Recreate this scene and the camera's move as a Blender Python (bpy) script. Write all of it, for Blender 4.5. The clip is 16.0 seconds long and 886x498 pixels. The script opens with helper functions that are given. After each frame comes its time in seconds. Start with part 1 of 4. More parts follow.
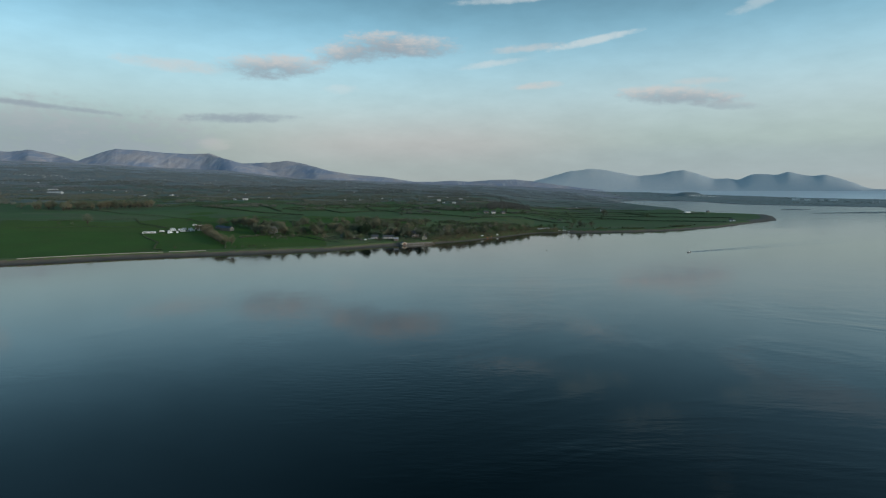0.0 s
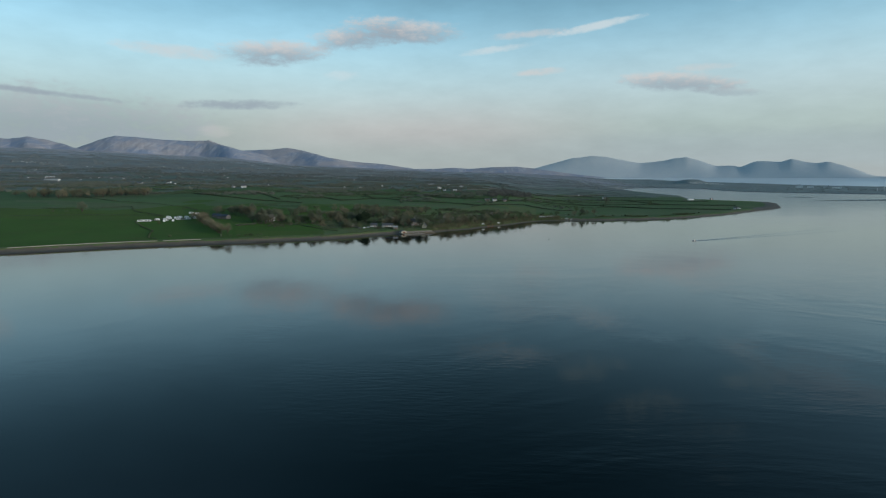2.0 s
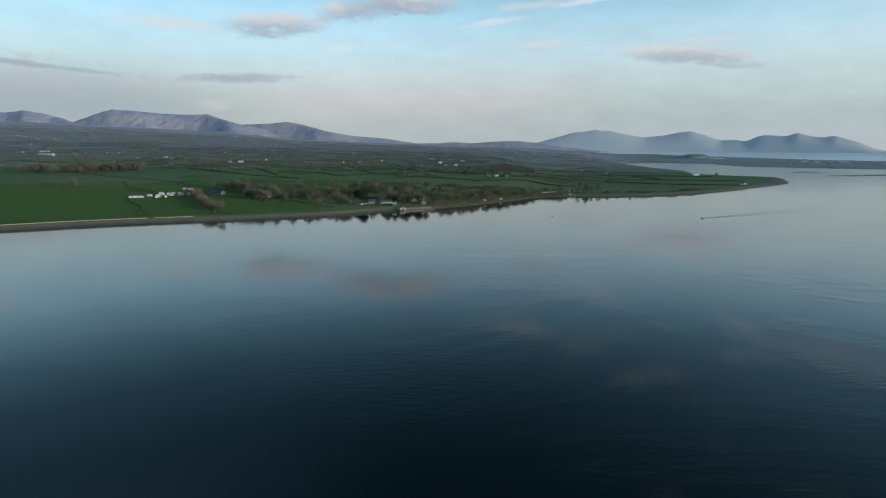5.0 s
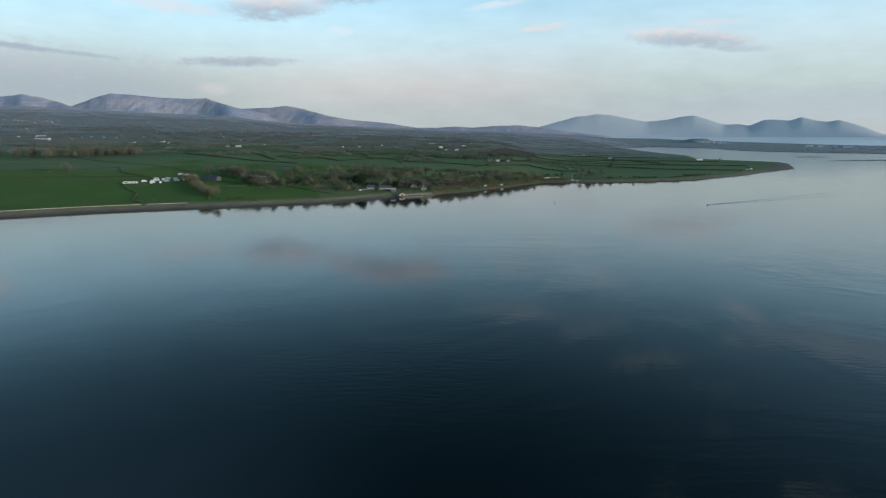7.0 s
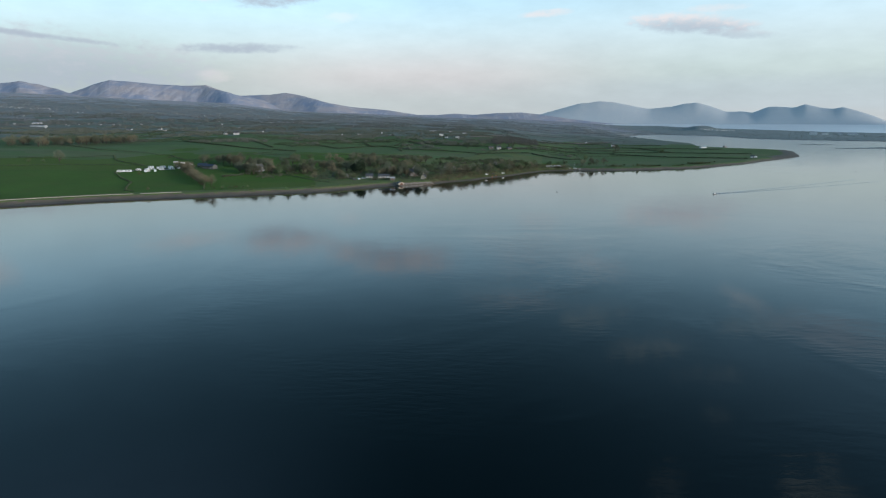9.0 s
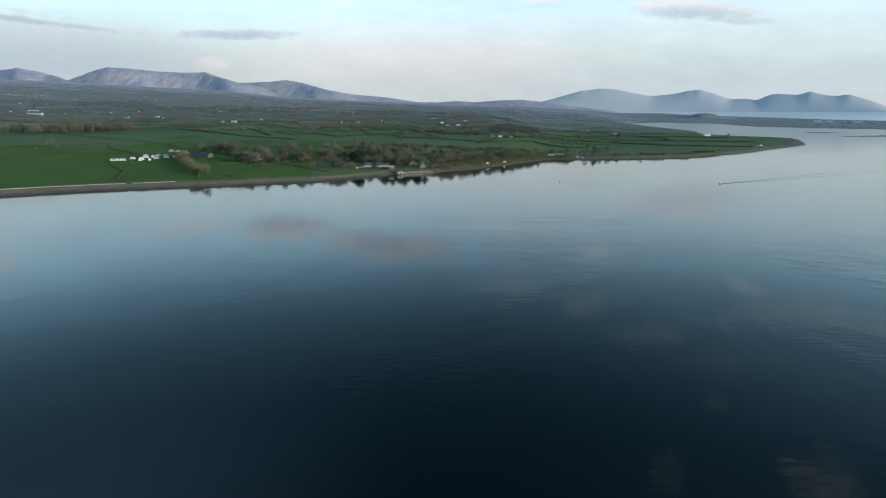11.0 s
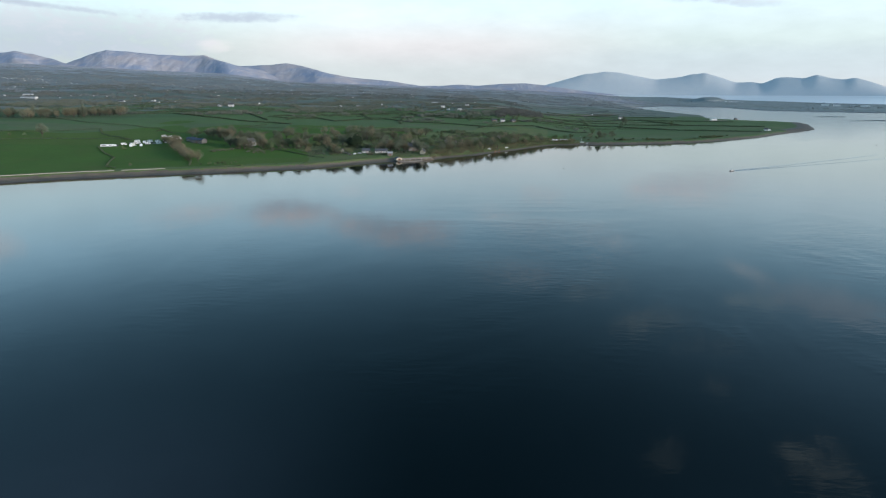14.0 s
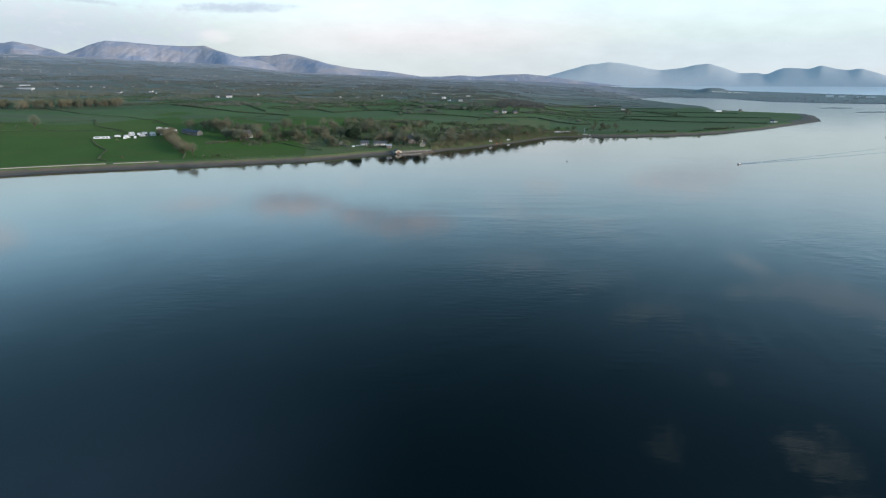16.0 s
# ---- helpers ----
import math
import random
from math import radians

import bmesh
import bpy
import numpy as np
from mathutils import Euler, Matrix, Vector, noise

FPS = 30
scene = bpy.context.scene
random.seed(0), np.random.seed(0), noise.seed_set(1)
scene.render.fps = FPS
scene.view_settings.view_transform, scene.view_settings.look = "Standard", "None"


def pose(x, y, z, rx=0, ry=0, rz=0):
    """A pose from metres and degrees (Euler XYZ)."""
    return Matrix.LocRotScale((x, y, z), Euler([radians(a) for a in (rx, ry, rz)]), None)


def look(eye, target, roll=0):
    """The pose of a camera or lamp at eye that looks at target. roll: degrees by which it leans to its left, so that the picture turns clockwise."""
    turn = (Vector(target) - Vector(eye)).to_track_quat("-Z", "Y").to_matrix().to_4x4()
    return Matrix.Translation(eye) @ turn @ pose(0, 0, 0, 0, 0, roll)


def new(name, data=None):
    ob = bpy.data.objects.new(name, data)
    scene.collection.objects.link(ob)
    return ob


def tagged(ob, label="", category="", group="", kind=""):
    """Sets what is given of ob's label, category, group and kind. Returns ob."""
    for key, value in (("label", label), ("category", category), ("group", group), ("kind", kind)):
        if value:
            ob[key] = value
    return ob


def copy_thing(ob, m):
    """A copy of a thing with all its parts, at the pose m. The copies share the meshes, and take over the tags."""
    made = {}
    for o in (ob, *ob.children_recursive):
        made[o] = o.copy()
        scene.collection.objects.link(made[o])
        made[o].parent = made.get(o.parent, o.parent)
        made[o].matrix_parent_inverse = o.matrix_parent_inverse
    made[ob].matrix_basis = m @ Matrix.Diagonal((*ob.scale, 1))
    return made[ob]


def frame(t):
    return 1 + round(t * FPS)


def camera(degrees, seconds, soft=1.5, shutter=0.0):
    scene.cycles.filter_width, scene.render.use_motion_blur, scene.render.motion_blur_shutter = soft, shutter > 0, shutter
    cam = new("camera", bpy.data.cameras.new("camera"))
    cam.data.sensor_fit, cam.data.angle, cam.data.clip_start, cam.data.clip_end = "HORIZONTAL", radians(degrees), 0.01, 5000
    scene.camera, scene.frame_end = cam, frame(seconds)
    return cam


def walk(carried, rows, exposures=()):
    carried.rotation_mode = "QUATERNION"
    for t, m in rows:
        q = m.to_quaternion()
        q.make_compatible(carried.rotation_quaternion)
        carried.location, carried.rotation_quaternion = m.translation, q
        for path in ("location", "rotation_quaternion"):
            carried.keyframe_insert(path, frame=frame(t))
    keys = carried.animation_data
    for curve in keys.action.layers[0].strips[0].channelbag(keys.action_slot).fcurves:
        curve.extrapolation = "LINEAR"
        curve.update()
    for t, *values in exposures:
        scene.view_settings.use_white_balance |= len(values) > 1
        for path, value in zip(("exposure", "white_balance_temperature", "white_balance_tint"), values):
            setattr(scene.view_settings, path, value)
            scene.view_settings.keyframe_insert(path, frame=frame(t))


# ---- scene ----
from itertools import accumulate

cam = camera(72.97, 16.0, soft=1.2)
walk(cam, [
    (0, pose(0.00, 0.00, 65.00, 84.182, 0, 0.000)),
    (0.5, pose(0.22, 3.12, 65.03, 83.873, 0, 0.025)),
    (1, pose(0.45, 6.22, 65.06, 83.576, 0, 0.050)),
    (1.5, pose(0.68, 9.31, 65.09, 83.269, 0, 0.075)),
    (2, pose(0.91, 12.37, 65.12, 82.973, 0, 0.099)),
    (2.5, pose(1.14, 15.43, 65.15, 82.687, 0, 0.123)),
    (3, pose(1.38, 18.47, 65.18, 82.415, 0, 0.147)),
    (3.5, pose(1.62, 21.49, 65.21, 82.110, 0, 0.171)),
    (4, pose(1.86, 24.51, 65.24, 81.586, 0, 0.194)),
    (6.5, pose(3.09, 39.45, 65.39, 79.447, 0, 0.313)),
    (7, pose(3.34, 42.43, 65.42, 79.138, 0, 0.337)),
    (7.5, pose(3.60, 45.39, 65.45, 78.830, 0, 0.362)),
    (8, pose(3.85, 48.36, 65.48, 78.547, 0, 0.387)),
    (8.5, pose(4.11, 51.32, 65.50, 78.271, 0, 0.412)),
    (9, pose(4.37, 54.29, 65.53, 77.967, 0, 0.438)),
    (11.5, pose(5.68, 69.15, 65.67, 76.560, 0, 0.576)),
    (12, pose(5.95, 72.14, 65.70, 76.302, 0, 0.606)),
    (12.5, pose(6.21, 75.14, 65.72, 76.049, 0, 0.636)),
    (13, pose(6.48, 78.14, 65.75, 75.819, 0, 0.668)),
    (13.5, pose(6.75, 81.16, 65.78, 75.585, 0, 0.700)),
    (14, pose(7.02, 84.19, 65.80, 75.347, 0, 0.733)),
    (14.5, pose(7.29, 87.23, 65.83, 75.096, 0, 0.768)),
    (15, pose(7.57, 90.29, 65.86, 74.891, 0, 0.803)),
    (15.5, pose(7.84, 93.36, 65.88, 74.699, 0, 0.840)),
    (16, pose(8.11, 96.45, 65.91, 74.528, 0, 0.878)),
], [(0, 0.43, 6500, 4), (4, 0.61, 6500, 8), (9, 0.93, 6500, 11), (16, 1.32, 6500, 12)])

# ---- sky and sun ----
SUN_AZ, SUN_EL = 116.0, 9.0        # degrees clockwise from +y, and above the horizon
world = bpy.data.worlds.new("evening_sky")
scene.world = world
world.use_nodes = True
wn, wl = world.node_tree.nodes, world.node_tree.links
wn.clear()


def sock(tree, node, i, v):
    """Give input i of a node a value or a link."""
    if isinstance(v, bpy.types.NodeSocket):
        tree.links.new(v, node.inputs[i])
    elif v is not None:
        node.inputs[i].default_value = v


def M(tree, op, a, b=None, c=None, clamp=False):
    n = tree.nodes.new("ShaderNodeMath")
    n.operation, n.use_clamp = op, clamp
    for i, v in enumerate((a, b, c)):
        sock(tree, n, i, v)
    return n.outputs[0]


def mixc(tree, f, a, b, blend="MIX"):
    n = tree.nodes.new("ShaderNodeMix")
    n.data_type, n.blend_type = "RGBA", blend
    sock(tree, n, 0, f)
    for i, v in ((6, a), (7, b)):
        sock(tree, n, i, (*v, 1.0) if isinstance(v, tuple) and len(v) == 3 else v)
    return n.outputs[2]


def smooth(tree, v, lo, hi):
    n = tree.nodes.new("ShaderNodeMapRange")
    n.interpolation_type = "SMOOTHSTEP"
    for i, w in enumerate((v, lo, hi, 0.0, 1.0)):
        sock(tree, n, i, w)
    return n.outputs[0]


def tex_noise(tree, vec, scale, detail=4.0, rough=0.55, distort=0.0):
    n = tree.nodes.new("ShaderNodeTexNoise")
    sock(tree, n, "Vector", vec)
    for k, v in (("Scale", scale), ("Detail", detail), ("Roughness", rough), ("Distortion", distort)):
        n.inputs[k].default_value = v
    return n.outputs["Fac"]


def vec3(tree, x, y, z):
    n = tree.nodes.new("ShaderNodeCombineXYZ")
    for i, v in enumerate((x, y, z)):
        sock(tree, n, i, v)
    return n.outputs[0]


SKY_GAIN = 0.182
HAZE_COLD, HAZE_ROSE, BANK, VEIL = (0.256, 0.302, 0.316), (0.326, 0.308, 0.332), (0.235, 0.285, 0.315), (0.328, 0.350, 0.396)
HAZE_LOW = (0.238, 0.272, 0.308)
wt = world.node_tree
sky = wn.new("ShaderNodeTexSky")
sky.sky_type, sky.sun_disc = "NISHITA", False
sky.sun_elevation, sky.sun_rotation = radians(SUN_EL), radians(SUN_AZ)
sky.altitude, sky.air_density, sky.dust_density, sky.ozone_density = 60, 1.0, 0.3, 2.0
place = wn.new("ShaderNodeTexCoord").outputs["Generated"]
split = wn.new("ShaderNodeSeparateXYZ")
wl.new(place, split.inputs[0])
sx, sy, sz = split.outputs
AZ = M(wt, "MULTIPLY", M(wt, "ARCTAN2", sx, sy), 57.2958)
EL = M(wt, "MULTIPLY", M(wt, "ARCSINE", sz), 57.2958)
# ragged edges: the clouds' own coordinates are pulled about by two noises
flat = vec3(wt, M(wt, "MULTIPLY", AZ, 0.35), EL, 0.0)
n1 = tex_noise(wt, flat, 0.55, 5.0, 0.6)
n2 = tex_noise(wt, vec3(wt, M(wt, "MULTIPLY", AZ, 0.5), EL, 7.3), 1.9, 5.0, 0.65)
rag = M(wt, "ADD", M(wt, "MULTIPLY", M(wt, "SUBTRACT", n1, 0.5), 2.4), M(wt, "MULTIPLY", M(wt, "SUBTRACT", n2, 0.5), 1.6))


def cloud(az, el, half_w, half_h, lean, body=1.5, torn=1.25):
    """How thick a cloud is, 0 to 1, in every direction of the sky."""
    half_w, half_h = half_w * 1.15, half_h * 1.25
    c, s = math.cos(radians(lean)), math.sin(radians(lean))
    dx, dy = M(wt, "SUBTRACT", AZ, az), M(wt, "SUBTRACT", EL, el)
    u = M(wt, "ADD", M(wt, "MULTIPLY", dx, c / half_w), M(wt, "MULTIPLY", dy, s / half_w))
    v = M(wt, "ADD", M(wt, "MULTIPLY", dx, -s / half_h), M(wt, "MULTIPLY", dy, c / half_h))
    r = M(wt, "ADD", M(wt, "MULTIPLY", u, u), M(wt, "MULTIPLY", v, v))
    return smooth(wt, M(wt, "ADD", M(wt, "SUBTRACT", body, r), M(wt, "MULTIPLY", rag, torn)), 0.0, 1.7), v


base = mixc(wt, 1.0, sky.outputs[0], (SKY_GAIN * 0.95, SKY_GAIN, SKY_GAIN * 0.95), "MULTIPLY")
# the dusk sky deepens towards the zenith


def by_height(stops):
    """A grey value that follows the height above the horizon, from pairs of degrees and value."""
    n = wn.new("ShaderNodeValToRGB")
    n.color_ramp.interpolation = "B_SPLINE"
    wl.new(M(wt, "MULTIPLY", EL, 1 / 60.0), n.inputs[0])
    while len(n.color_ramp.elements) < len(stops):
        n.color_ramp.elements.new(1.0)
    for e, (h, v) in zip(n.color_ramp.elements, stops):
        e.position, e.color = h / 60.0, (v, v, v, 1.0)
    return n.outputs[0]


deep = by_height(((0, 1.0), (11, 1.0), (14, 0.86), (17, 0.62), (20, 0.46), (23, 0.37), (26, 0.29), (29, 0.25), (33, 0.23), (38, 0.23), (60, 0.3)))
east = M(wt, "MULTIPLY", smooth(wt, AZ, -2.0, -38.0), by_height(((0, 0.0), (20, 0.0), (26, 0.23), (30, 0.56), (34, 0.88), (40, 1.0), (60, 1.0))))
west = M(wt, "MULTIPLY", smooth(wt, AZ, 2.0, 34.0), by_height(((0, 0.0), (15, 0.0), (19, 0.17), (24, 0.20), (28, 0.14), (33, 0.18), (40, 0.4), (60, 0.5))))
flank = M(wt, "ADD", east, west)
deep = M(wt, "ADD", deep, flank)
base = mixc(wt, 1.0, base, vec3(wt, M(wt, "POWER", deep, 1.28), deep, M(wt, "POWER", deep, 0.99)), "MULTIPLY")
# evening haze along the horizon: rosy ahead, cold to the west
pink = smooth(wt, M(wt, "ABSOLUTE", M(wt, "SUBTRACT", AZ, -4.0)), 27.0, 2.0)
low = mixc(wt, smooth(wt, EL, 1.2, 4.6), HAZE_LOW, mixc(wt, pink, HAZE_COLD, HAZE_ROSE))
low = mixc(wt, smooth(wt, EL, 3.6, 9.0), low, VEIL)
base = mixc(wt, M(wt, "MULTIPLY", smooth(wt, EL, 15.0, 3.0), 0.92), base, low)
bank = M(wt, "MULTIPLY", smooth(wt, M(wt, "ABSOLUTE", M(wt, "ADD", M(wt, "SUBTRACT", EL, 2.2), M(wt, "MULTIPLY", rag, 0.4))), 2.2, 0.6), smooth(wt, AZ, 2.0, 22.0))
base = mixc(wt, M(wt, "MULTIPLY", bank, 0.4), base, BANK)
west = M(wt, "ADD", 1.0, M(wt, "MULTIPLY", M(wt, "MULTIPLY", smooth(wt, AZ, -5.0, 34.0), smooth(wt, EL, 24.0, 13.0)), 0.08))     # the west is lighter
west = M(wt, "MULTIPLY", west, M(wt, "SUBTRACT", 1.0, M(wt, "MULTIPLY", smooth(wt, AZ, -8.0, -32.0), 0.14)))      # and the east duller
west = M(wt, "MULTIPLY", west, M(wt, "ADD", 0.88, M(wt, "MULTIPLY", n1, 0.26)))
base = mixc(wt, 1.0, base, vec3(wt, west, west, west), "MULTIPLY")
GREY, LIT, WHITE = (0.225, 0.262, 0.312), (0.48, 0.435, 0.43), (0.46, 0.50, 0.53)
HIGH = (0.37, 0.43, 0.42)
for az, el, hw, hh, lean, dense, shade, top in (
    (-32.8, 4.4, 11.0, 2.0, -2, 0.72, GREY, 0.25),
    (-20.4, 3.8, 1.3, 0.5, 0, 0.25, LIT, 0.2),
    (-33.6, 6.45, 6.0, 0.19, -4, 0.8, GREY, 0.0),
    (-17.9, 6.2, 4.0, 0.36, 2, 0.8, GREY, 0.0),
    (-23.1, 10.3, 4.0, 0.45, -3, 0.5, LIT, 0.4),
    (-15.6, 10.7, 4.2, 0.85, 3, 0.85, GREY, 0.85),
    (-7.5, 12.5, 3.6, 1.0, 8, 0.85, GREY, 0.95),
    (-3.6, 13.0, 4.2, 0.85, -3, 0.8, GREY, 0.9),
    (-9.4, 9.0, 1.4, 0.4, 0, 0.4, WHITE, 0.5),
    (5.0, 11.4, 3.0, 0.26, 7, 0.6, WHITE, 0.8),
    (13.6, 13.0, 3.3, 0.27, 9, 0.75, WHITE, 0.8),
    (7.8, 12.6, 3.0, 0.3, 4, 0.5, LIT, 0.3),
    (7.1, 16.8, 5.0, 0.3, 3, 0.6, WHITE, 0.8),
    (27.1, 14.9, 2.0, 0.35, 15, 0.42, WHITE, 0.8),
    (8.7, 9.3, 1.9, 0.28, 4, 0.6, LIT, 0.2),
    (21.3, 8.0, 4.1, 0.65, -5, 0.8, GREY, 0.9),
    (25.0, 7.0, 2.6, 0.3, -6, 0.5, GREY, 0.3),
    (22.8, 9.1, 2.2, 0.28, 0, 0.4, LIT, 0.4),
    (-38.6, 11.6, 1.8, 1.2, 0, 0.55, WHITE, 0.9),
    (14.5, 17.9, 3.2, 0.6, -10, 0.38, HIGH, 0.8),
    (19.4, 20.6, 3.8, 0.8, -12, 0.34, HIGH, 0.8),
    (25.0, 21.6, 3.0, 0.7, -8, 0.19, HIGH, 0.8),
    (27.8, 17.2, 2.6, 0.6, -8, 0.30, HIGH, 0.8),
    (26.0, 24.9, 1.4, 0.8, -10, 0.19, HIGH, 0.8),
    (34.5, 29.3, 3.2, 1.7, -16, 0.49, HIGH, 0.8),
    (22.2, 31.4, 2.0, 1.2, -10, 0.19, HIGH, 0.8),
    (37.0, 33.5, 3.0, 1.8, -14, 0.38, HIGH, 0.8),
    (34.0, 16.5, 5.0, 1.0, 4, 0.2, LIT, 0.6),
):
    thick, up = cloud(az, el, hw, hh, lean, *((1.1, 2.1) if shade is HIGH else (1.5, 1.25)))
    tint = mixc(wt, M(wt, "MULTIPLY", smooth(wt, M(wt, "ADD", up, rag), -0.5, 0.9), top), shade, shade if shade in (WHITE, HIGH) else LIT)
    base = mixc(wt, M(wt, "MULTIPLY", thick, dense), base, tint)
back = wn.new("ShaderNodeBackground")
wl.new(base, back.inputs[0])
back.inputs[1].default_value = 1.0
wl.new(back.outputs[0], wn.new("ShaderNodeOutputWorld").inputs[0])

sun = new("sun", bpy.data.lights.new("sun", "SUN"))
sun.data.energy, sun.data.angle, sun.data.color = 1.65, radians(12.0), (1.0, 0.91, 0.87)
a, e = radians(SUN_AZ), radians(SUN_EL)
sun.matrix_world = look((math.sin(a) * math.cos(e), math.cos(a) * math.cos(e), math.sin(e)), (0, 0, 0))

# ---- materials ----


def material(name, rough=0.85, spec=0.3, metal=0.0):
    m = bpy.data.materials.new(name)
    m.use_nodes = True
    b = m.node_tree.nodes["Principled BSDF"]
    b.inputs["Roughness"].default_value, b.inputs["Specular IOR Level"].default_value = rough, spec
    b.inputs["Metallic"].default_value = metal
    return m, m.node_tree, b


def bumped(tree, b, height, strength, distance):
    n = tree.nodes.new("ShaderNodeBump")
    n.inputs["Strength"].default_value, n.inputs["Distance"].default_value = strength, distance
    sock(tree, n, "Height", height)
    tree.links.new(n.outputs[0], b.inputs["Normal"])


def where(tree):
    return tree.nodes.new("ShaderNodeNewGeometry").outputs["Position"]


def own(tree):
    return tree.nodes.new("ShaderNodeObjectInfo").outputs["Random"]


def mottled(name, c1, c2, c3, big, small, rough=0.9, spec=0.2, bump=0.0, depth=0.3, vary=0.0, scree=None):
    """Two colours in large patches, a third in fine grain; sizes in metres."""
    m, t, b = material(name, rough, spec)
    p = where(t)
    col = mixc(t, smooth(t, tex_noise(t, p, 1.0 / big, 5.0, 0.6), 0.36, 0.64), c1, c2)
    fine = tex_noise(t, p, 1.0 / small, 4.0, 0.65)
    col = mixc(t, M(t, "MULTIPLY", smooth(t, fine, 0.45, 0.75), 0.6), col, c3)
    if scree:       # pale runs of stone down the slope
        run = t.nodes.new("ShaderNodeMapping")
        run.inputs["Scale"].default_value = (1 / 34, 1 / 200, 1 / 150)
        t.links.new(p, run.inputs["Vector"])
        col = mixc(t, M(t, "MULTIPLY", smooth(t, tex_noise(t, run.outputs[0], 1.0, 4.0, 0.6, 0.4), 0.5, 0.68), 0.75), col, scree)
    if vary:
        k = M(t, "ADD", 1.0 - vary, M(t, "MULTIPLY", own(t), 2 * vary))
        col = mixc(t, 1.0, col, vec3(t, k, k, k), "MULTIPLY")
    t.links.new(col, b.inputs["Base Color"])
    if bump:
        bumped(t, b, fine, bump, depth)
    return m


def fields(name, greens, long, wide, patch, worn_c, amount):
    """Grass that differs from field to field: strips of about long by wide metres, mowing lines and worn patches."""
    m, t, b = material(name, 0.95, 0.1)
    p = where(t)
    v = t.nodes.new("ShaderNodeTexVoronoi")
    v.distance = "CHEBYCHEV"
    v.inputs["Scale"].default_value, v.inputs["Randomness"].default_value = 1.0, 0.75
    warp = t.nodes.new("ShaderNodeMapping")
    warp.inputs["Rotation"].default_value = (0, 0, radians(-14))
    warp.inputs["Scale"].default_value = (1.0 / long, 1.0 / wide, 0.0)
    t.links.new(p, warp.inputs["Vector"])
    t.links.new(warp.outputs[0], v.inputs["Vector"])
    pick = t.nodes.new("ShaderNodeSeparateColor")
    t.links.new(v.outputs["Color"], pick.inputs[0])
    col = mixc(t, pick.outputs[0], greens[0], greens[1])
    col = mixc(t, smooth(t, pick.outputs[1], 0.68, 0.9), col, greens[2])
    w = t.nodes.new("ShaderNodeTexWave")
    w.inputs["Scale"].default_value, w.inputs["Distortion"].default_value, w.inputs["Detail"].default_value = 0.05, 2.5, 3.0
    t.links.new(p, w.inputs["Vector"])
    col = mixc(t, M(t, "MULTIPLY", w.outputs["Fac"], 0.3), col, greens[1])
    worn = smooth(t, tex_noise(t, p, 1.0 / patch, 6.0, 0.65), 0.46, 0.74)
    col = mixc(t, M(t, "MULTIPLY", worn, amount), col, worn_c)
    fine = M(t, "ADD", 0.62, M(t, "ADD", M(t, "MULTIPLY", tex_noise(t, p, 0.22, 5.0, 0.7), 0.36), M(t, "MULTIPLY", tex_noise(t, p, 0.016, 4.0, 0.6), 0.4)))
    col = mixc(t, 1.0, col, vec3(t, fine, fine, fine), "MULTIPLY")
    t.links.new(col, b.inputs["Base Color"])
    bumped(t, b, tex_noise(t, p, 0.7, 4.0), 0.4, 0.3)
    return m


PASTURE = fields("lush_shore_pasture", [(0.053, 0.107, 0.020), (0.066, 0.128, 0.022), (0.080, 0.120, 0.026)], 150, 110, 34, (0.081, 0.105, 0.029), 0.6)
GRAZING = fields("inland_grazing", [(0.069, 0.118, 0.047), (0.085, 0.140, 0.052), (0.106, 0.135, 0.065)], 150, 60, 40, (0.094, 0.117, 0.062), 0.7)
# the next four covers carry the air's haze as paler, bluer base colour
MIXEDLAND = fields("hazed_mixed_farmland", [(0.107, 0.143, 0.120), (0.132, 0.171, 0.132), (0.168, 0.171, 0.150)], 110, 42, 60, (0.128, 0.143, 0.134), 0.75)
FARLAND = fields("hazed_far_pasture", [(0.157, 0.185, 0.184), (0.185, 0.212, 0.201), (0.223, 0.225, 0.213)], 80, 40, 80, (0.171, 0.189, 0.193), 0.75)
UPLAND = fields("haze_pale_upland", [(0.235, 0.267, 0.286), (0.258, 0.285, 0.295), (0.294, 0.308, 0.304)], 70, 40, 110, (0.248, 0.276, 0.295), 0.8)
DUNE = fields("hazed_dune_grass_and_sand", [(0.197, 0.237, 0.228), (0.227, 0.262, 0.245), (0.269, 0.284, 0.267)], 160, 30, 90, (0.210, 0.237, 0.224), 0.7)
ROUGH = mottled("rough_grass_and_scrub", (0.10, 0.146, 0.052), (0.132, 0.148, 0.062), (0.092, 0.112, 0.05), 38, 4, 0.95, 0.1, 0.6, 0.8)
SHINGLE = mottled("wet_shingle", (0.142, 0.114, 0.082), (0.11, 0.09, 0.066), (0.18, 0.146, 0.105), 14, 1.6, 0.8, 0.3, 0.7, 0.3)
WEED = mottled("weedy_rocks", (0.082, 0.070, 0.052), (0.105, 0.09, 0.068), (0.058, 0.05, 0.04), 12, 1.5, 0.7, 0.3, 0.8, 0.5)
BARE = mottled("bare_tilled_soil", (0.200, 0.160, 0.128), (0.163, 0.128, 0.102), (0.237, 0.192, 0.154), 40, 3, 0.95, 0.1, 0.3, 0.2)
MUD = mottled("tidal_mud", (0.13, 0.13, 0.12), (0.09, 0.09, 0.085), (0.17, 0.16, 0.14), 60, 6, 0.5, 0.5, 0.3, 0.2)
